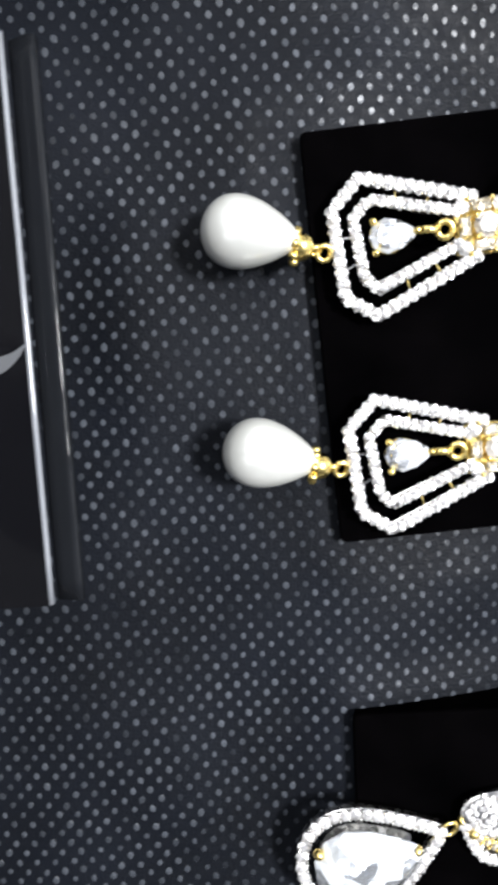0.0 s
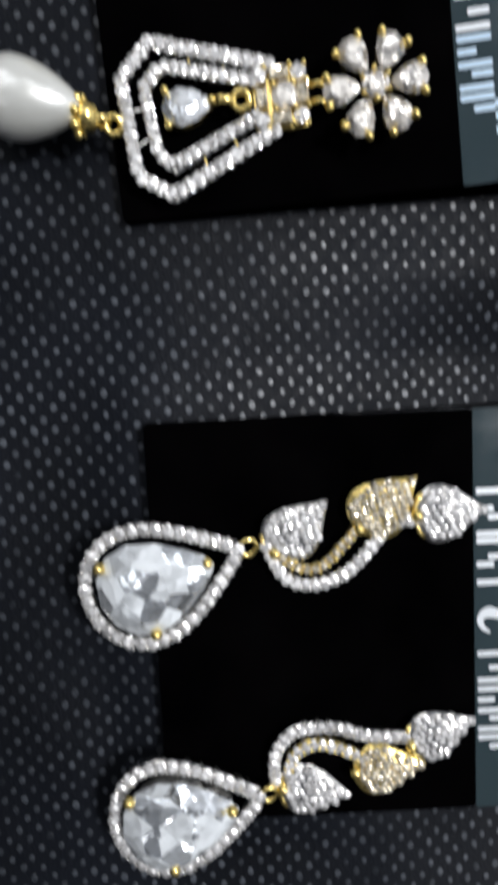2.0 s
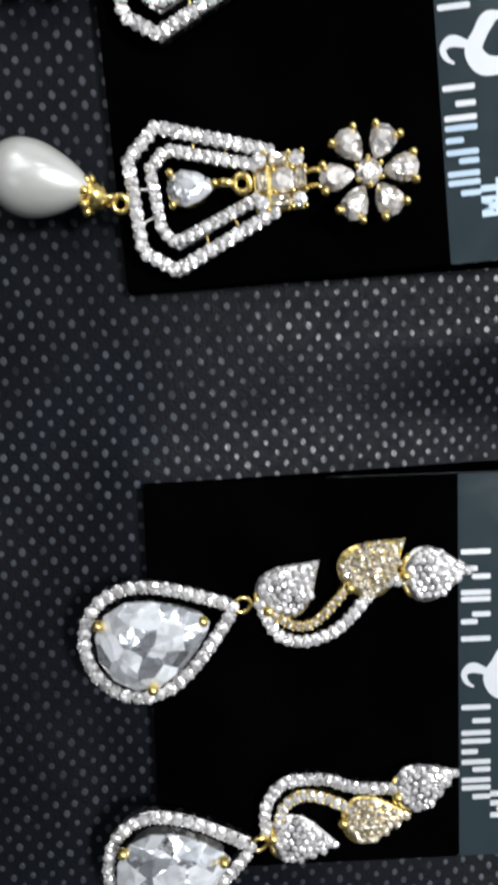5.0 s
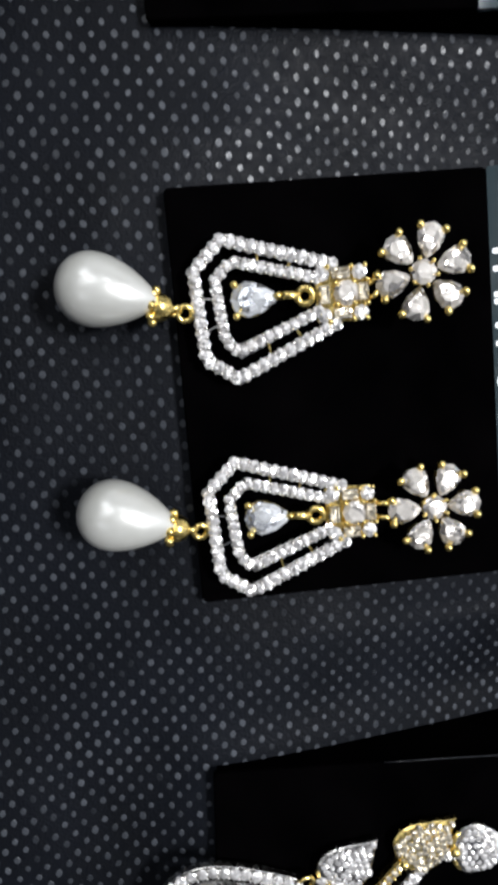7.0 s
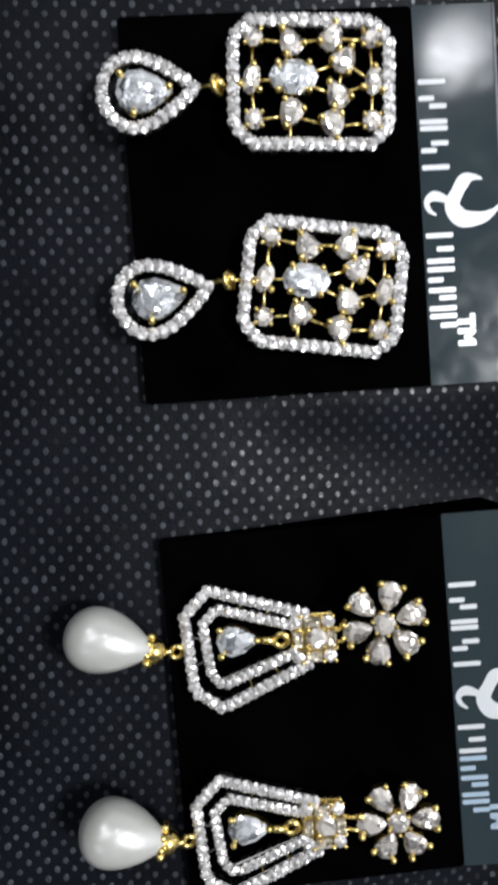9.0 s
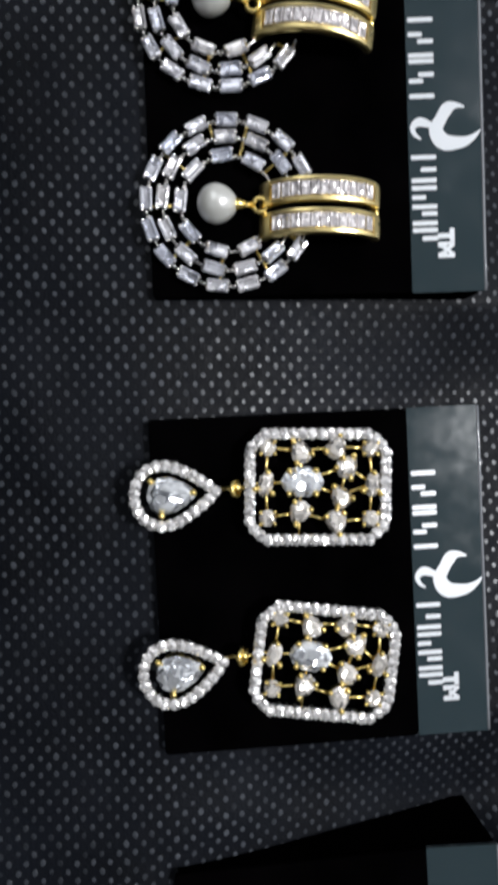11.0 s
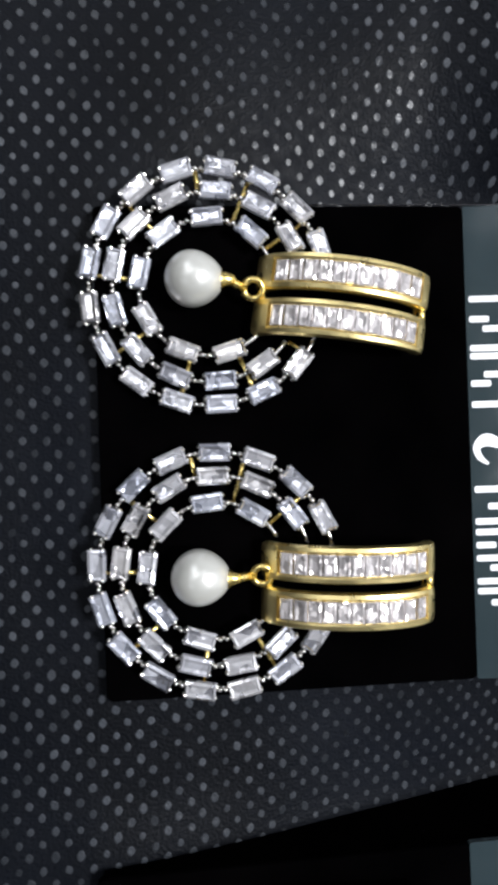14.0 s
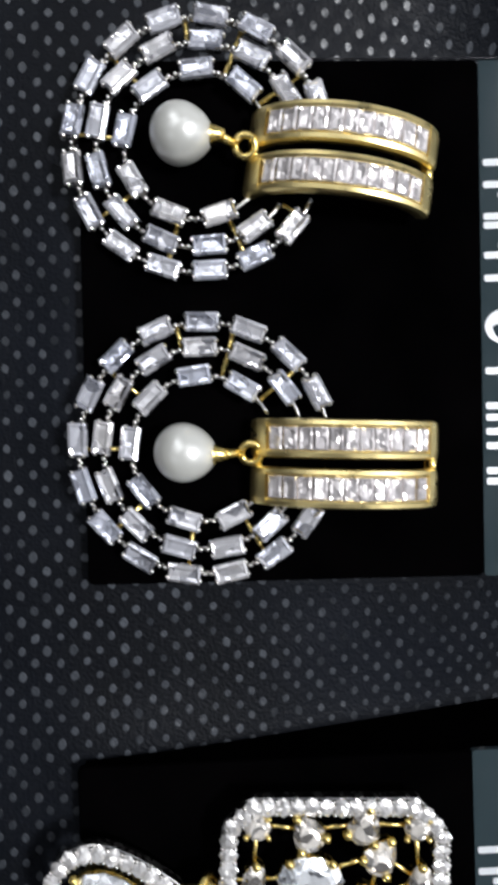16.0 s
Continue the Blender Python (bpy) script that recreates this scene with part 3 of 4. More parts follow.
def bead(parent, x, y, z, size=1.0):
    ob = link("prong", BEAD, parent)
    ob.matrix_basis = pose(x * MM, y * MM, z * MM) @ Matrix.Diagonal((size, size, size, 1))


def stem(parent, x, y, top):
    """The post that goes into the card."""
    bm = bmesh.new()
    slab(bm, ellipse(0.45, 0.45, 8, x, y), -3.0, top)
    part("post", bm, GOLD, parent)


def cup(bm, outline, x, y, turn, z0, z1, grow=0.25):
    """A thin metal collar under a stone."""
    c, s = math.cos(turn), math.sin(turn)
    pts = []
    for u, v in outline:
        d = math.hypot(u, v)
        u, v = u * (1 + grow / d), v * (1 + grow / d)
        pts.append((x + u * c - v * s, y + u * s + v * c))
    slab(bm, pts, z0, z1)


def drop_pearl(parent, tip, far, radius, z, taper=0.56):
    """A tear-shaped pearl from its narrow tip to its round end."""
    axis = Vector((far[0] - tip[0], far[1] - tip[1], 0))
    length, way = axis.length, axis.normalized()
    side, up = Vector((-way.y, way.x, 0)), Vector((0, 0, 1))
    verts, faces, nu, nv = [], [], 32, 24
    for j in range(nv + 1):
        f = j / nv
        a = math.pi * f
        d = (1 - math.cos(a)) / 2
        w = radius * math.sin(a) * (1.06 - taper + taper * d - 0.02 * math.cos(2 * a))
        w = max(w, 0.02) if j not in (0, nv) else 0.02
        for i in range(nu):
            b = 2 * math.pi * i / nu
            wob = 1 + 0.012 * math.sin(2 * b + 3 * d)
            verts.append(tuple(Vector((*tip, z)) + way * (d * length) + (side * math.cos(b) + up * math.sin(b)) * w * wob))
    for j in range(nv):
        faces += [(j * nu + i, j * nu + (i + 1) % nu, (j + 1) * nu + (i + 1) % nu, (j + 1) * nu + i) for i in range(nu)]
    faces += [tuple(range(nu))[::-1], tuple(range(nv * nu, nv * nu + nu))]
    bm = bmesh.new()
    add_mesh(bm, verts, faces)
    part("pearl", bm, PEARL, parent, "glossy white pearl", True)


def bead_cap(parent, x, y, z, way, r):
    """A small gold flower cap on a pearl's tip."""
    bm = bmesh.new()
    c, s = math.cos(way), math.sin(way)
    ball(bm, x + c * 0.1, y + s * 0.1, z, r * 0.92, 12, 8)
    ball(bm, x + c * 1.3, y + s * 1.3, z, r * 0.42, 10, 6)
    cap = part("cap", bm, GOLD, parent, "gold bead cap", True)
    for k in range(8):
        b = 2 * math.pi * k / 8
        bm = bmesh.new()
        ball(bm, x - s * r * math.cos(b) - c * 0.5, y + c * r * math.cos(b) - s * 0.5, z + r * math.sin(b), 0.66, 8, 6)
        part("petal", bm, GOLD, cap, "", True)


def cone(bm, x, y, z, steps, n=14):
    """A turned funnel along +x, from pairs of reach and radius."""
    verts = [(x + d, y + r * math.cos(2 * math.pi * i / n), z + r * math.sin(2 * math.pi * i / n)) for d, r in steps for i in range(n)]
    faces = [(k * n + i, k * n + (i + 1) % n, (k + 1) * n + (i + 1) % n, (k + 1) * n + i) for k in range(len(steps) - 1) for i in range(n)]
    faces += [tuple(range(n))[::-1], tuple(range((len(steps) - 1) * n, len(steps) * n))]
    add_mesh(bm, verts, faces)


def ring_part(parent, x, y, z, r, wire, tilt=0.0, turn=0.0, name="jump_ring"):
    bm = bmesh.new()
    wire_ring(bm, x, y, z, r, wire, tilt, turn)
    part(name, bm, GOLD, parent, "", True)


# ---- pearl-drop earrings ----
def pearl_earring(label, x, y, flower, spin, tip):
    rise = math.sin(radians(tip))
    e = earring("pearl_drop_earring", label, "pearl-drop pair", "pearls", x, y, 0, tip, 15 * rise)
    outer = [(-1.2, 3.7), (-15.0, 8.0), (-18.8, 4.4), (-18.1, -6.9), (-14.1, -9.6), (-1.2, -3.7)]
    inner = [(-3.2, 2.2), (-14.0, 5.2), (-16.2, 3.0), (-15.4, -4.6), (-13.8, -6.2), (-3.2, -1.9)]
    pave_row(e, outer, False, 1.3, 0.74, 2.6, 1.2, ROUND_SMALL, rail="outer_frame", z0=1.0)
    pave_row(e, inner, False, 1.2, 0.66, 2.6, 1.1, ROUND_FINE, rail="inner_frame", z0=1.0)
    for (a, b), f in (((0, 0), 0.36), ((0, 0), 0.68), ((2, 2), 0.3), ((2, 2), 0.7), ((4, 4), 0.35), ((4, 4), 0.68)):
        p = Vector(outer[a]).lerp(Vector(outer[a + 1]), f)
        q = Vector(inner[b]).lerp(Vector(inner[b + 1]), f)
        bm = bmesh.new()
        sweep(bm, [(*p, 1.9), (*q, 1.9)], round_profile(0.17, 6))
        part("bridge", bm, GOLD if a != 2 else SILVER, e)
    # square link
    bm = bmesh.new()
    slab(bm, rounded(-3.5, 2.9, -3.4, 3.4, 0.5, 3), 1.0, 1.6, 0.15)
    part("link_plate", bm, GOLD, e)
    put("round_stone", ROUND_MID, e, 0.3, 0, 2.75)
    for px, py, turn in ((-0.3, 2.5, 0), (-0.3, -2.5, 0), (-2.5, 0, 1.57), (2.35, 0, 1.57)):
        put("baguette_stone", BAG_LINK, e, px, py, 2.7, turn, 4)
    for px, py in ((2.05, 2.5), (2.05, -2.5), (-2.6, 2.6), (-2.6, -2.6)):
        put("round_stone", ROUND_LINK, e, px, py, 2.7)
    for px, py in ((1.35, 1.35), (1.35, -1.35), (-0.95, 1.35), (-0.95, -1.35), (2.8, 3.3), (2.8, -3.3), (1.1, 3.3), (1.1, -3.3), (3.0, 1.4), (3.0, -1.4), (-1.9, 3.4), (-1.9, -3.4)):
        bead(e, px, py, 2.75, 0.85)
    # hanging pear stone
    bm = bmesh.new()
    cup(bm, pear(6.2, 4.4, 16, 0.8), -11.3, 0.3, 0, 1.3, 2.4, -0.05)
    part("stone_cup", bm, GOLD, e)
    put("pear_stone", PEAR_CENTRE, e, -11.3, 0.3, 2.65, 0, 3)
    for px, py in ((-13.7, 2.2), (-13.7, -1.7), (-8.3, 0.4)):
        bead(e, px, py, 3.0, 1.25)
    ring_part(e, -4.9, 0.1, 2.6, 0.98, 0.45, 12, 0)
    bm = bmesh.new()
    sweep(bm, [(-8.1, 0.4, 2.7), (-7.2, 0.35, 3.0), (-5.7, 0.15, 2.8)], round_profile(0.55, 8))
    part("hanger", bm, GOLD, e, "", True)
    # flower stud
    fx, fy = flower
    bm = bmesh.new()
    slab(bm, ellipse(1.5, 1.5, 12, fx, fy), 1.2, 1.9)
    for k in range(6):
        a = radians(spin + 60 * k)
        cup(bm, pear(4.2, 3.2, 14, 0.8), fx + 3.95 * math.cos(a), fy + 3.95 * math.sin(a), a + math.pi, 1.3, 2.4, -0.1)
    part("flower_setting", bm, GOLD, e)
    stem(e, fx, fy, 1.3)
    put("round_stone", ROUND_MID, e, fx, fy, 3.0)
    for k in range(6):
        a = radians(spin + 60 * k)
        put("petal_stone", PEAR_PETAL, e, fx + 3.95 * math.cos(a), fy + 3.95 * math.sin(a), 2.75, a + math.pi, 7)
        for s in (-0.28, 0.28):
            bead(e, fx + 5.8 * math.cos(a + s), fy + 5.8 * math.sin(a + s), 2.8, 1.4)
        bead(e, fx + 1.75 * math.cos(a + 0.52), fy + 1.75 * math.sin(a + 0.52), 3.2, 0.7)
    bm = bmesh.new()
    for s in (0.9, -0.9):
        sweep(bm, [(3.2, s, 2.2), ((3.2 + fx - 5.4) / 2, s * 1.1 + fy * 0.25, 2.5), (fx - 5.4, fy + s * 1.1 - 0.3, 2.2)], round_profile(0.33, 8))
    part("hinge_link", bm, GOLD, e, "", True)
    # pearl
    ring_part(e, -20.3, -0.75, 2.6, 0.95, 0.42, 20, 30)
    ring_part(e, -21.5, -0.45, 2.9 + 4 * rise, 0.75, 0.4, 70, 20)
    bead_cap(e, -23.4, 0.2, 3.2 + 8 * rise, radians(-13), 2.0)
    drop_pearl(e, (-23.2, 0.7), (-35.5, 4.1), 5.42, 3.8 + 15 * rise)
    return e


pearl_earring("gold pearl-drop earring with crystal kite frame and straight flower stud", -21.6, -43.9, (10.8, -0.2), 2, 3.0)
pearl_earring("gold pearl-drop earring with crystal kite frame and tilted flower stud", -20.9, -15.5, (10.0, 1.7), 15, 6.0)


# ---- square stone-grid earrings ----
def grid_earring(label, x, y, turn, drop, drop_turn, loop):
    e = earring("square_grid_earring", label, "square-grid pair", "squares", x, y, 0, 0, 0.0)
    t = radians(turn)

    def at(u, v):
        return u * math.cos(t) - v * math.sin(t), u * math.sin(t) + v * math.cos(t)

    w, h, k = 11.0, 8.5, 2.5
    frame_path = [at(*p) for p in ((-w + k, h), (-w, h - k), (-w, -h + k), (-w + k, -h), (w - k, -h), (w, -h + k), (w, h - k), (w - k, h))]
    pave_row(e, frame_path, True, 1.5, 0.84, 3.2, 1.35, ROUND_RIM, rail="square_frame", z0=1.6)
    spots = (("round_stone", ROUND_GRID, -8.1, 6.3, 0), ("pear_stone", PEAR_GRID, -2.9, 5.7, 120), ("pear_stone", PEAR_GRID, 3.0, 6.4, 70), ("round_stone", ROUND_GRID, 8.5, 6.2, 0),
             ("marquise_stone", MARQUISE, -8.4, 0.5, 75), ("oval_stone", OVAL_GRID, -2.5, 0.8, 0), ("pear_stone", PEAR_GRID, 4.8, 3.3, 55), ("pear_stone", PEAR_GRID, 3.7, -1.5, 120),
             ("marquise_stone", MARQUISE, 8.9, 0.4, 80), ("round_stone", ROUND_GRID, -8.1, -5.0, 0), ("pear_stone", PEAR_GRID, -3.0, -4.2, -115), ("pear_stone", PEAR_GRID, 3.0, -5.8, -80),
             ("round_stone", ROUND_GRID, 8.6, -5.2, 0))
    outlines = {"round_stone": ellipse(1.4, 1.4, 10), "pear_stone": pear(4.2, 3.4, 14, 0.8), "marquise_stone": ellipse(2.15, 1.25, 12), "oval_stone": ellipse(3.5, 2.5, 14)}
    lattice = bmesh.new()
    for a, b in ((0, 1), (1, 2), (2, 3), (0, 4), (4, 9), (9, 10), (10, 11), (11, 12), (12, 8), (8, 3), (4, 5), (5, 1), (5, 10), (5, 6), (5, 7), (6, 2), (6, 8), (7, 8), (7, 11), (6, 7)):
        p, q = at(*spots[a][2:4]), at(*spots[b][2:4])
        sweep(lattice, [(*p, 2.3), (*q, 2.3)], round_profile(0.24, 6))
    for p, q in (((-8.1, 6.3), (-10, 7.8)), ((-3, 6), (-3, 8.5)), ((3, 6.4), (3, 8.5)), ((8.5, 6.2), (10, 7.6)), ((-8.4, 0.5), (-10.8, 0.5)), ((-8.1, -5), (-10, -7)), ((-3, -4), (-3, -8.5)), ((3, -6), (3, -8.5)), ((8.9, 0.4), (10.8, 0.4)), ((8.6, -5), (10, -7))):
        sweep(lattice, [(*at(*p), 2.3), (*at(*q), 2.4)], round_profile(0.22, 6))
    part("lattice", lattice, GOLD, e, "thin gold wire lattice", True)
    for name, me, u, v, spin in spots:
        p, s = at(u, v), t + radians(spin)
        bm = bmesh.new()
        cup(bm, outlines[name], *p, s, 1.8, 2.7, -0.12)
        part("stone_cup", bm, GOLD, e)
        put(name, me, e, *p, 3.0, s, 6)
        reach = {"round_stone": 1.5, "pear_stone": 1.95, "marquise_stone": 1.9, "oval_stone": 2.9}[name]
        for g in ((0.7, 2.44, 3.84, 5.58) if name in ("oval_stone", "round_stone") else (0.1, 2.3, 4.0)):
            bead(e, p[0] + reach * math.cos(g + s), p[1] + reach * math.sin(g + s), 3.15, 1.25 if name != "round_stone" else 0.8)
    stem(e, 0, 0, 2.0)
    # drop
    d = radians(drop_turn)
    path = [(drop[0] + u * math.cos(d) - v * math.sin(d), drop[1] + u * math.sin(d) + v * math.cos(d)) for u, v in rim(12.9, 9.1, 40)]
    pave_row(e, path, True, 1.5, 0.84, 2.9, 1.35, ROUND_RIM, rail="drop_frame", z0=1.4)
    bm = bmesh.new()
    cx, cy = drop[0] - 0.5 * math.cos(d), drop[1] - 0.5 * math.sin(d)
    cup(bm, pear(8.0, 5.8, 18, 0.85), cx, cy, d, 1.4, 2.4, -0.1)
    part("stone_cup", bm, GOLD, e)
    put("pear_stone", PEAR_DROP, e, cx, cy, 2.9, d, 3)
    for u, v in ((-3.1, 2.5), (-1.8, -3.0), (3.5, 0.2)):
        bead(e, cx + u * math.cos(d) - v * math.sin(d), cy + u * math.sin(d) + v * math.cos(d), 3.2, 1.35)
    ring_part(e, *loop, 2.6, 1.15, 0.45, 55, 90)
    bm = bmesh.new()
    ball(bm, loop[0] + 0.2, loop[1] + 0.2, 2.7, 0.85, 10, 7)
    sweep(bm, [(loop[0] - 2.6, loop[1], 2.4), (loop[0], loop[1], 2.5), (loop[0] + 2.4, loop[1] + 0.1, 2.4)], round_profile(0.35, 6))
    part("link_bead", bm, GOLD, e, "", True)
    return e


grid_earring("crystal-framed square earring with gold lattice, slightly turned", -16.0, -40.5, -9.2, (-22.8, 0.0), 9, (-13.3, 1.8))
grid_earring("crystal-framed square earring with gold lattice, nearly straight", -15.9, -12.0, -2.9, (-22.9, -0.1), 2, (-13.2, 0.4))


# ---- round baguette earrings ----
def ring_earring(label, x, y, ring_turn, hoop_turn, hoop, pearl):
    e = earring("round_baguette_earring", label, "round baguette pair", "rings", x, y, 0, 3.0, -0.6)
    for radius, first, pitch, count in ((13.1, 25.6, 21.4, 15), (10.5, 36.0, 27.5, 11), (7.6, 56.8, 39.6, 7)):
        wires, claws = bmesh.new(), bmesh.new()
        start, end = first - pitch * 0.75, first + pitch * (count - 1) + pitch * 0.75
        arc = [radians(ring_turn + start + (end - start) * i / 60) for i in range(61)]
        sweep(wires, [(radius * math.cos(a), radius * math.sin(a), 1.55) for a in arc], round_profile(0.26, 6))
        for k in range(count):
            a = radians(ring_turn + first + pitch * k)
            c, s = math.cos(a), math.sin(a)
            spin = a + math.pi / 2 + random.uniform(-0.06, 0.06)
            put("baguette_stone", BAG_RING, e, radius * c, radius * s, 2.35, spin, 9)
            cup(claws, [(-1.5, -0.55), (1.5, -0.55), (1.5, 0.55), (-1.5, 0.55)], radius * c, radius * s, spin, 1.25, 1.9, 0.1)
            for u in (-1.71, 1.71):
                for v in (-0.62, 0.62):
                    ball(claws, radius * c + u * math.cos(spin) - v * math.sin(spin), radius * s + u * math.sin(spin) + v * math.cos(spin), 2.45, 0.29, 7, 5, 1.4)
        for k in range(count - 1):
            for f in (0.43, 0.57):
                a = radians(ring_turn + first + pitch * (k + f))
                ball(wires, radius * math.cos(a), radius * math.sin(a), 2.0, 0.34, 7, 5)
        part("wire_arc", wires, SILVER, e, "", True)
        part("claw_setting", claws, SILVER, e)
    for a, r0, r1 in ((75, 7.8, 13.4), (102, 10.8, 13.2), (140, 7.8, 13.4), (180, 7.8, 13.4), (222, 7.8, 13.4), (262, 7.8, 13.4), (300, 7.8, 13.4), (332, 10.8, 13.4), (40, 7.8, 13.2)):
        a = radians(ring_turn + a)
        bm = bmesh.new()
        sweep(bm, [(r * math.cos(a), r * math.sin(a), 1.6) for r in (r0, (r0 + r1) / 2, r1)], round_profile(0.28, 6))
        part("spoke", bm, GOLD, e, "", True)
    # hoop of two channel-set bands
    h = radians(hoop_turn)
    hx, hy = hoop

    def at(u, v):
        return hx + u * math.cos(h) - v * math.sin(h), hy + u * math.sin(h) + v * math.cos(h)

    def height(u):
        return 1.2 + 4.6 * math.sqrt(max(0.0, 1 - (u / 9.35) ** 2)) ** 1.15

    us = [-9.3 * math.cos(math.pi * i / 56) for i in range(57)]
    for v in (2.45, -2.45):
        band = bmesh.new()
        sweep(band, [(*at(u, v), height(u)) for u in us], [(-1.95, -0.9), (1.95, -0.9), (2.0, -0.1), (1.82, 0.3), (1.42, 0.38), (1.16, 0.2), (1.14, -0.15), (-1.14, -0.15), (-1.16, 0.2), (-1.42, 0.38), (-1.82, 0.3), (-2.0, -0.1)])
        part("hoop_band", band, GOLD_PALE, e, "polished gold channel band", False)
        for ends in (us[:11], us[-10:]):
            cap = bmesh.new()
            sweep(cap, [(*at(u, v), height(u)) for u in ends], [(-1.9, -0.8), (1.9, -0.8), (1.94, -0.1), (1.8, 0.34), (1.2, 0.44), (-1.2, 0.44), (-1.8, 0.34), (-1.94, -0.1)])
            part("end_cap", cap, GOLD_PALE, e)
        for i in range(11):
            u = -7.1 + 14.6 * i / 10
            slope = math.atan2(height(u + 0.1) - height(u - 0.1), 0.2)
            p = at(u, v)
            ob = link("channel_stone", BAG_HOOP, e)
            ob.matrix_basis = pose(p[0] * MM, p[1] * MM, (height(u) + 0.12) * MM, 0, 0, hoop_turn) @ pose(0, 0, 0, 0, -math.degrees(slope) + random.uniform(-7, 7), 0) @ pose(0, 0, 0, random.uniform(-5, 5), 0, 90)
    bm = bmesh.new()
    for u in (-8.9, 9.0):
        p, q = at(u, -1.0), at(u, 1.0)
        sweep(bm, [(*p, height(u) - 0.3), (*q, height(u) - 0.3)], round_profile(0.5, 8))
    part("hoop_joint", bm, GOLD, e, "", True)
    stem(e, *at(6.0, 2.4), 1.2)
    bm = bmesh.new()
    p = at(9.0, 0)
    slab(bm, ellipse(0.6, 2.6, 10, *p), 0.0, 1.4)
    part("hoop_foot", bm, GOLD, e)
    # loop and pearl
    ring_part(e, 5.0, -0.5, 2.6, 1.05, 0.42, 15, 0)
    drop_pearl(e, (pearl[0] + 3.35, pearl[1] - 0.2), (pearl[0] - 3.1, pearl[1] + 0.2), 3.08, 3.4, 0.2)
    bm = bmesh.new()
    sweep(bm, [(pearl[0] + 2.9, pearl[1] - 0.1, 3.5), (pearl[0] + 3.9, pearl[1] - 0.2, 3.3), (4.1, -0.5, 2.7)], round_profile(0.5, 8))
    cone(bm, pearl[0] + 2.5, pearl[1] - 0.15, 3.45, ((0.0, 1.3), (0.35, 1.25), (0.8, 0.95), (1.4, 0.72), (2.0, 0.55)))
    part("pearl_cap", bm, GOLD, e, "", True)
    return e


ring_earring("round earring of three baguette-stone circles with a straight gold hoop", -30.2, -42.2, 0, -1.5, (14.6, -1.6), (-1.8, -0.4))
ring_earring("round earring of three baguette-stone circles with a slanting gold hoop", -30.5, -10.8, -7, -8.0, (14.8, -2.3), (-1.5, 0.5))


# ---- leaf-spray earrings ----
def leaf(parent, cx, cy, angle, length, width, bend, metal, stone, z):
    """A domed leaf plate set all over with small stones."""
    a = radians(angle)

    def bent(u, v):
        v = v + bend * ((u / length + 0.5) ** 2) * length
        return cx + u * math.cos(a) - v * math.sin(a), cy + u * math.sin(a) + v * math.cos(a)

    base = pear(length, width, 28, 1.35)
    bm = bmesh.new()
    n = len(base)
    verts = []
    for s, zz in ((1.0, z - 0.9), (1.02, z - 0.2), (0.93, z), (0.5, z + 0.45)):
        verts += [(*bent(u * s, v * s), zz) for u, v in base]
    verts.append((*bent(-0.1 * length, 0), z + 0.6))
    faces = [tuple(range(n))[::-1]] + [(3 * n + i, 3 * n + (i + 1) % n, 4 * n) for i in range(n)]
    for r in range(3):
        faces += [(r * n + i, r * n + (i + 1) % n, (r + 1) * n + (i + 1) % n, (r + 1) * n + i) for i in range(n)]
    add_mesh(bm, verts, faces)
    plate = part("leaf_plate", bm, metal, parent, "" if metal is SILVER else "gold leaf plate", False)

    if metal is SILVER:
        bm = bmesh.new()
        sweep(bm, [(*bent(base[i % n][0] * 1.02, base[i % n][1] * 1.02), z - 0.3) for i in range(11, 18)], round_profile(0.36, 8))
        part("collar", bm, GOLD, plate, "gold collar at the leaf's foot", True)

    def inside(u, v):
        hit = False
        for (x0, y0), (x1, y1) in zip(base, base[1:] + base[:1]):
            x0, y0, x1, y1 = x0 * 0.9, y0 * 0.9, x1 * 0.9, y1 * 0.9
            if (y0 > v) != (y1 > v) and u < (x1 - x0) * (v - y0) / (y1 - y0) + x0:
                hit = not hit
        return hit

    step = 1.02
    for j in range(-6, 7):
        for i in range(-7, 8):
            u, v = (i + 0.5 * (j % 2)) * step, j * step * 0.88
            if inside(u, v):
                up = 0.55 * max(0.0, 1 - math.hypot(2 * u / length, 2 * v / width))
                put("pave_stone", stone, parent, *bent(u, v), z + 0.08 + up, random.uniform(0, 3), 14)


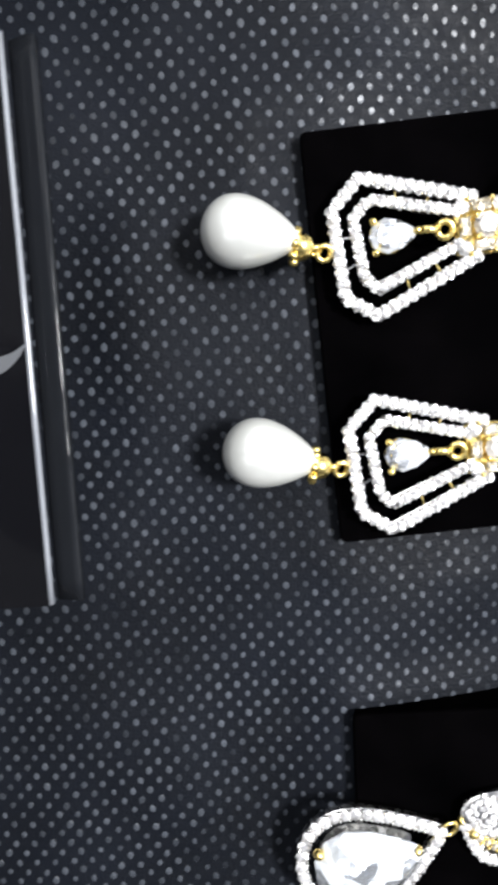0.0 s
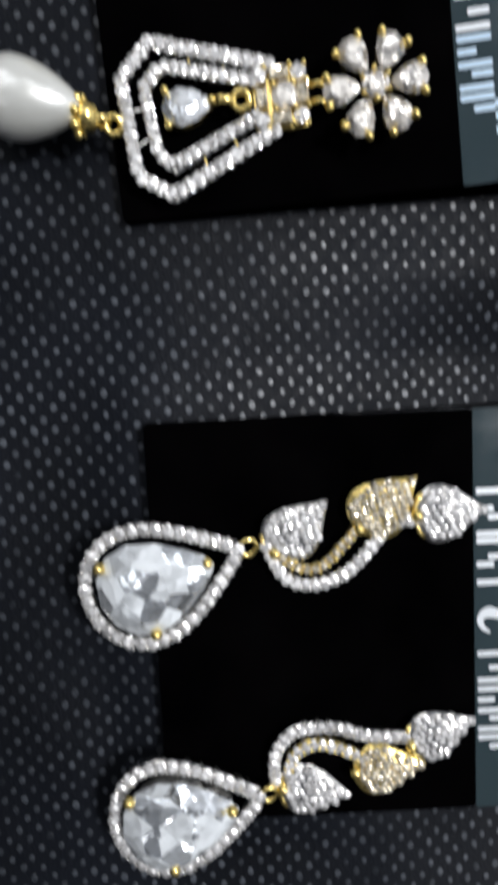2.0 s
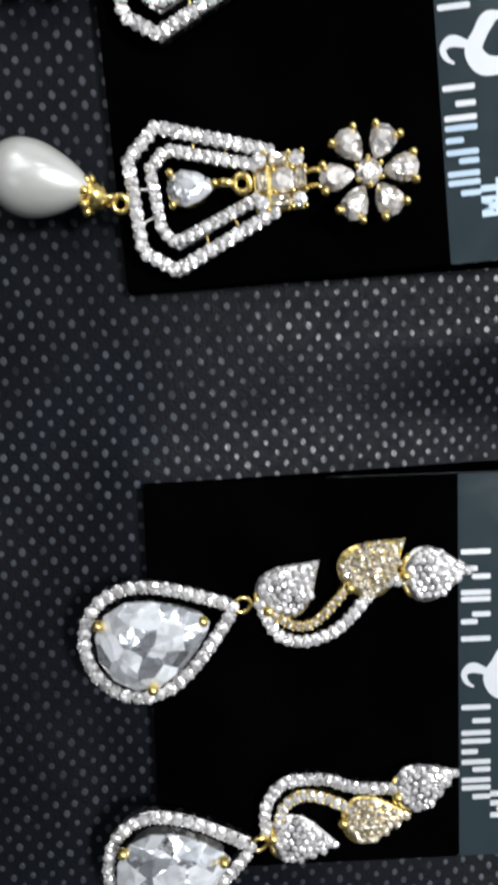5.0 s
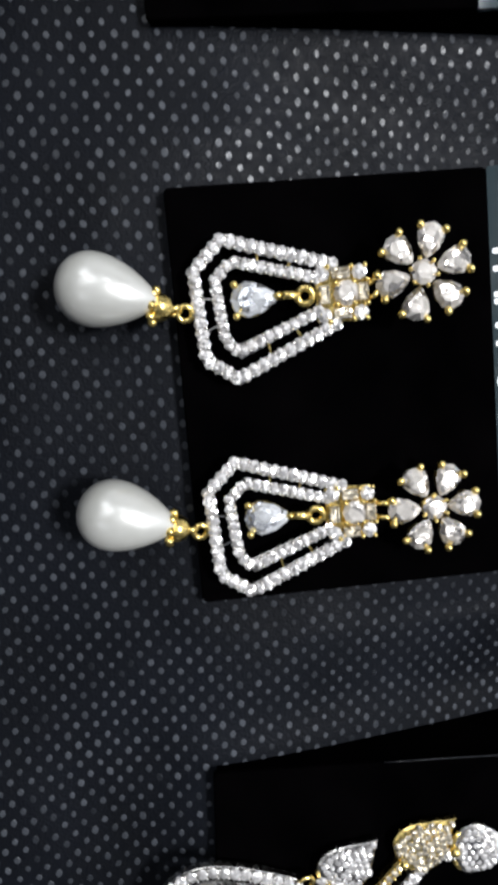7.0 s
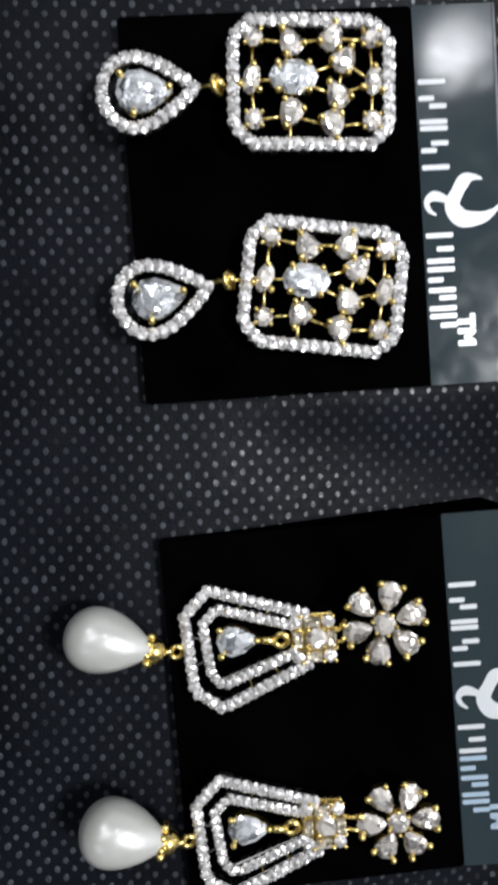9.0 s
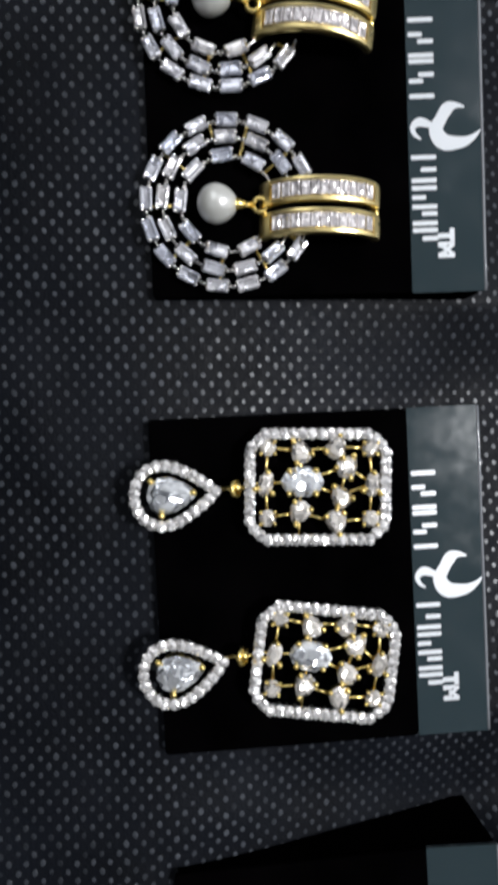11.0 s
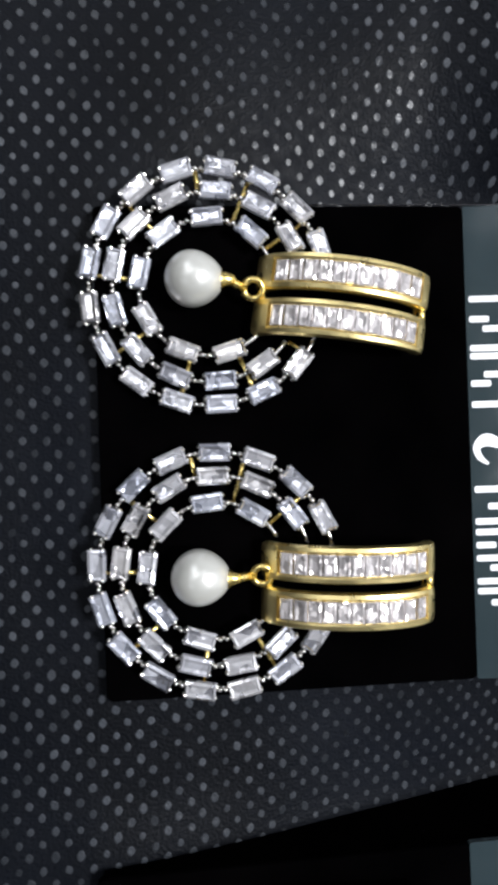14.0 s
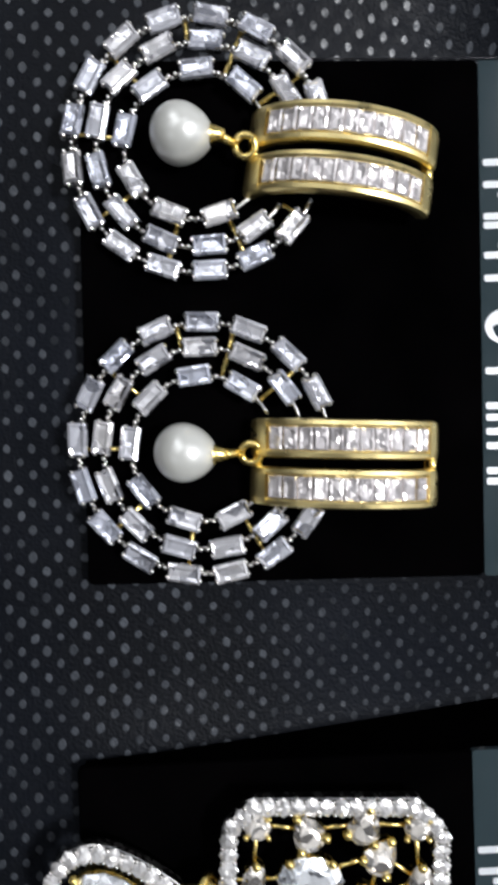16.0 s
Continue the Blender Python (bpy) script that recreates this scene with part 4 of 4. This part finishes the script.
def leaf_earring(label, drop, drop_turn, drop_size, loop, leaves, arc_out, arc_in, inner_stone):
    e = earring("leaf_spray_earring", label, "leaf-spray pair", "leaves", 0, 0, 0)
    d = radians(drop_turn)
    length, width = drop_size

    def at(u, v):
        return drop[0] + u * math.cos(d) - v * math.sin(d), drop[1] + u * math.sin(d) + v * math.cos(d)

    pave_row(e, [at(*p) for p in rim(length - 1.6, width - 1.6, 48)], True, 1.55, 0.84, 2.3, 1.4, ROUND_RIM, rail="drop_frame", z0=0.8)
    bm = bmesh.new()
    c = at(-0.75, 0)
    cup(bm, pear(15.7, 11.9, 22, 0.85), *c, d, 0.2, 0.9, -1.0)
    part("stone_cup", bm, SILVER, e)
    put("large_pear_stone", PEAR_LARGE, e, *c, 3.6, d, 4, "large clear pear-cut crystal")
    for u, v in ((-5.9, 4.7), (-2.4, -5.9), (7.0, 0.3)):
        bead(e, *at(u - 0.75, v), 4.1, 1.9)
    ring_part(e, *loop, 1.7, 1.15, 0.33, 20, 40)
    for (cx, cy, angle, ln, wd, bend), metal, stone in zip(leaves, (SILVER, GOLD, SILVER), (ROUND_LEAF, ROUND_GOLD, ROUND_LEAF)):
        leaf(e, cx, cy, angle, ln, wd, bend, metal, stone, 1.6)
        a = radians(angle)
        bead(e, cx - math.cos(a) * (ln / 2 - 0.2), cy - math.sin(a) * (ln / 2 - 0.2), 1.5, 2.0)
    pave_row(e, smooth_path(arc_out), False, 1.3, 0.74, 1.5, 1.2, ROUND_SMALL, rail="outer_stem", z0=0.1)
    pave_row(e, smooth_path(arc_in), False, 1.2, 0.66, 1.6, 1.1, inner_stone, GOLD, rail="inner_stem", z0=0.1)
    stem(e, leaves[2][0], leaves[2][1], 0.8)
    return e


leaf_earring("leaf-spray drop earring, its leaves curling upward", (-40.9, -20.0), 19, (22.2, 15.8), (-29.9, -16.5),
             ((-23.4, -13.9, 50, 9.9, 6.8, -0.12), (-12.0, -11.3, 46, 10.2, 7.2, -0.10), (-3.4, -13.3, 2, 9.4, 6.9, 0.02)),
             [(-27.5, -16.6), (-25.3, -20.8), (-21.5, -22.0), (-16.7, -20.2), (-11.4, -14.7), (-7.4, -13.9)],
             [(-25.4, -18.3), (-23.5, -19.6), (-20.6, -19.7), (-17.6, -17.0), (-15.4, -14.4)], ROUND_GOLD)
leaf_earring("leaf-spray drop earring, its leaves curling downward", (-39.6, -52.6), 11, (21.4, 15.6), (-28.6, -50.6),
             ((-22.2, -50.5, -6, 9.6, 6.4, -0.04), (-12.2, -48.0, 3, 9.8, 6.4, 0.03), (-5.0, -43.2, 20, 9.6, 6.2, 0.03)),
             [(-27.6, -49.3), (-27.6, -45.6), (-25.1, -42.3), (-19.6, -41.8), (-15.2, -43.2), (-9.9, -43.6)],
             [(-26.0, -48.0), (-24.8, -45.2), (-21.9, -44.0), (-18.3, -45.0), (-15.8, -46.4)], ROUND_FINE)
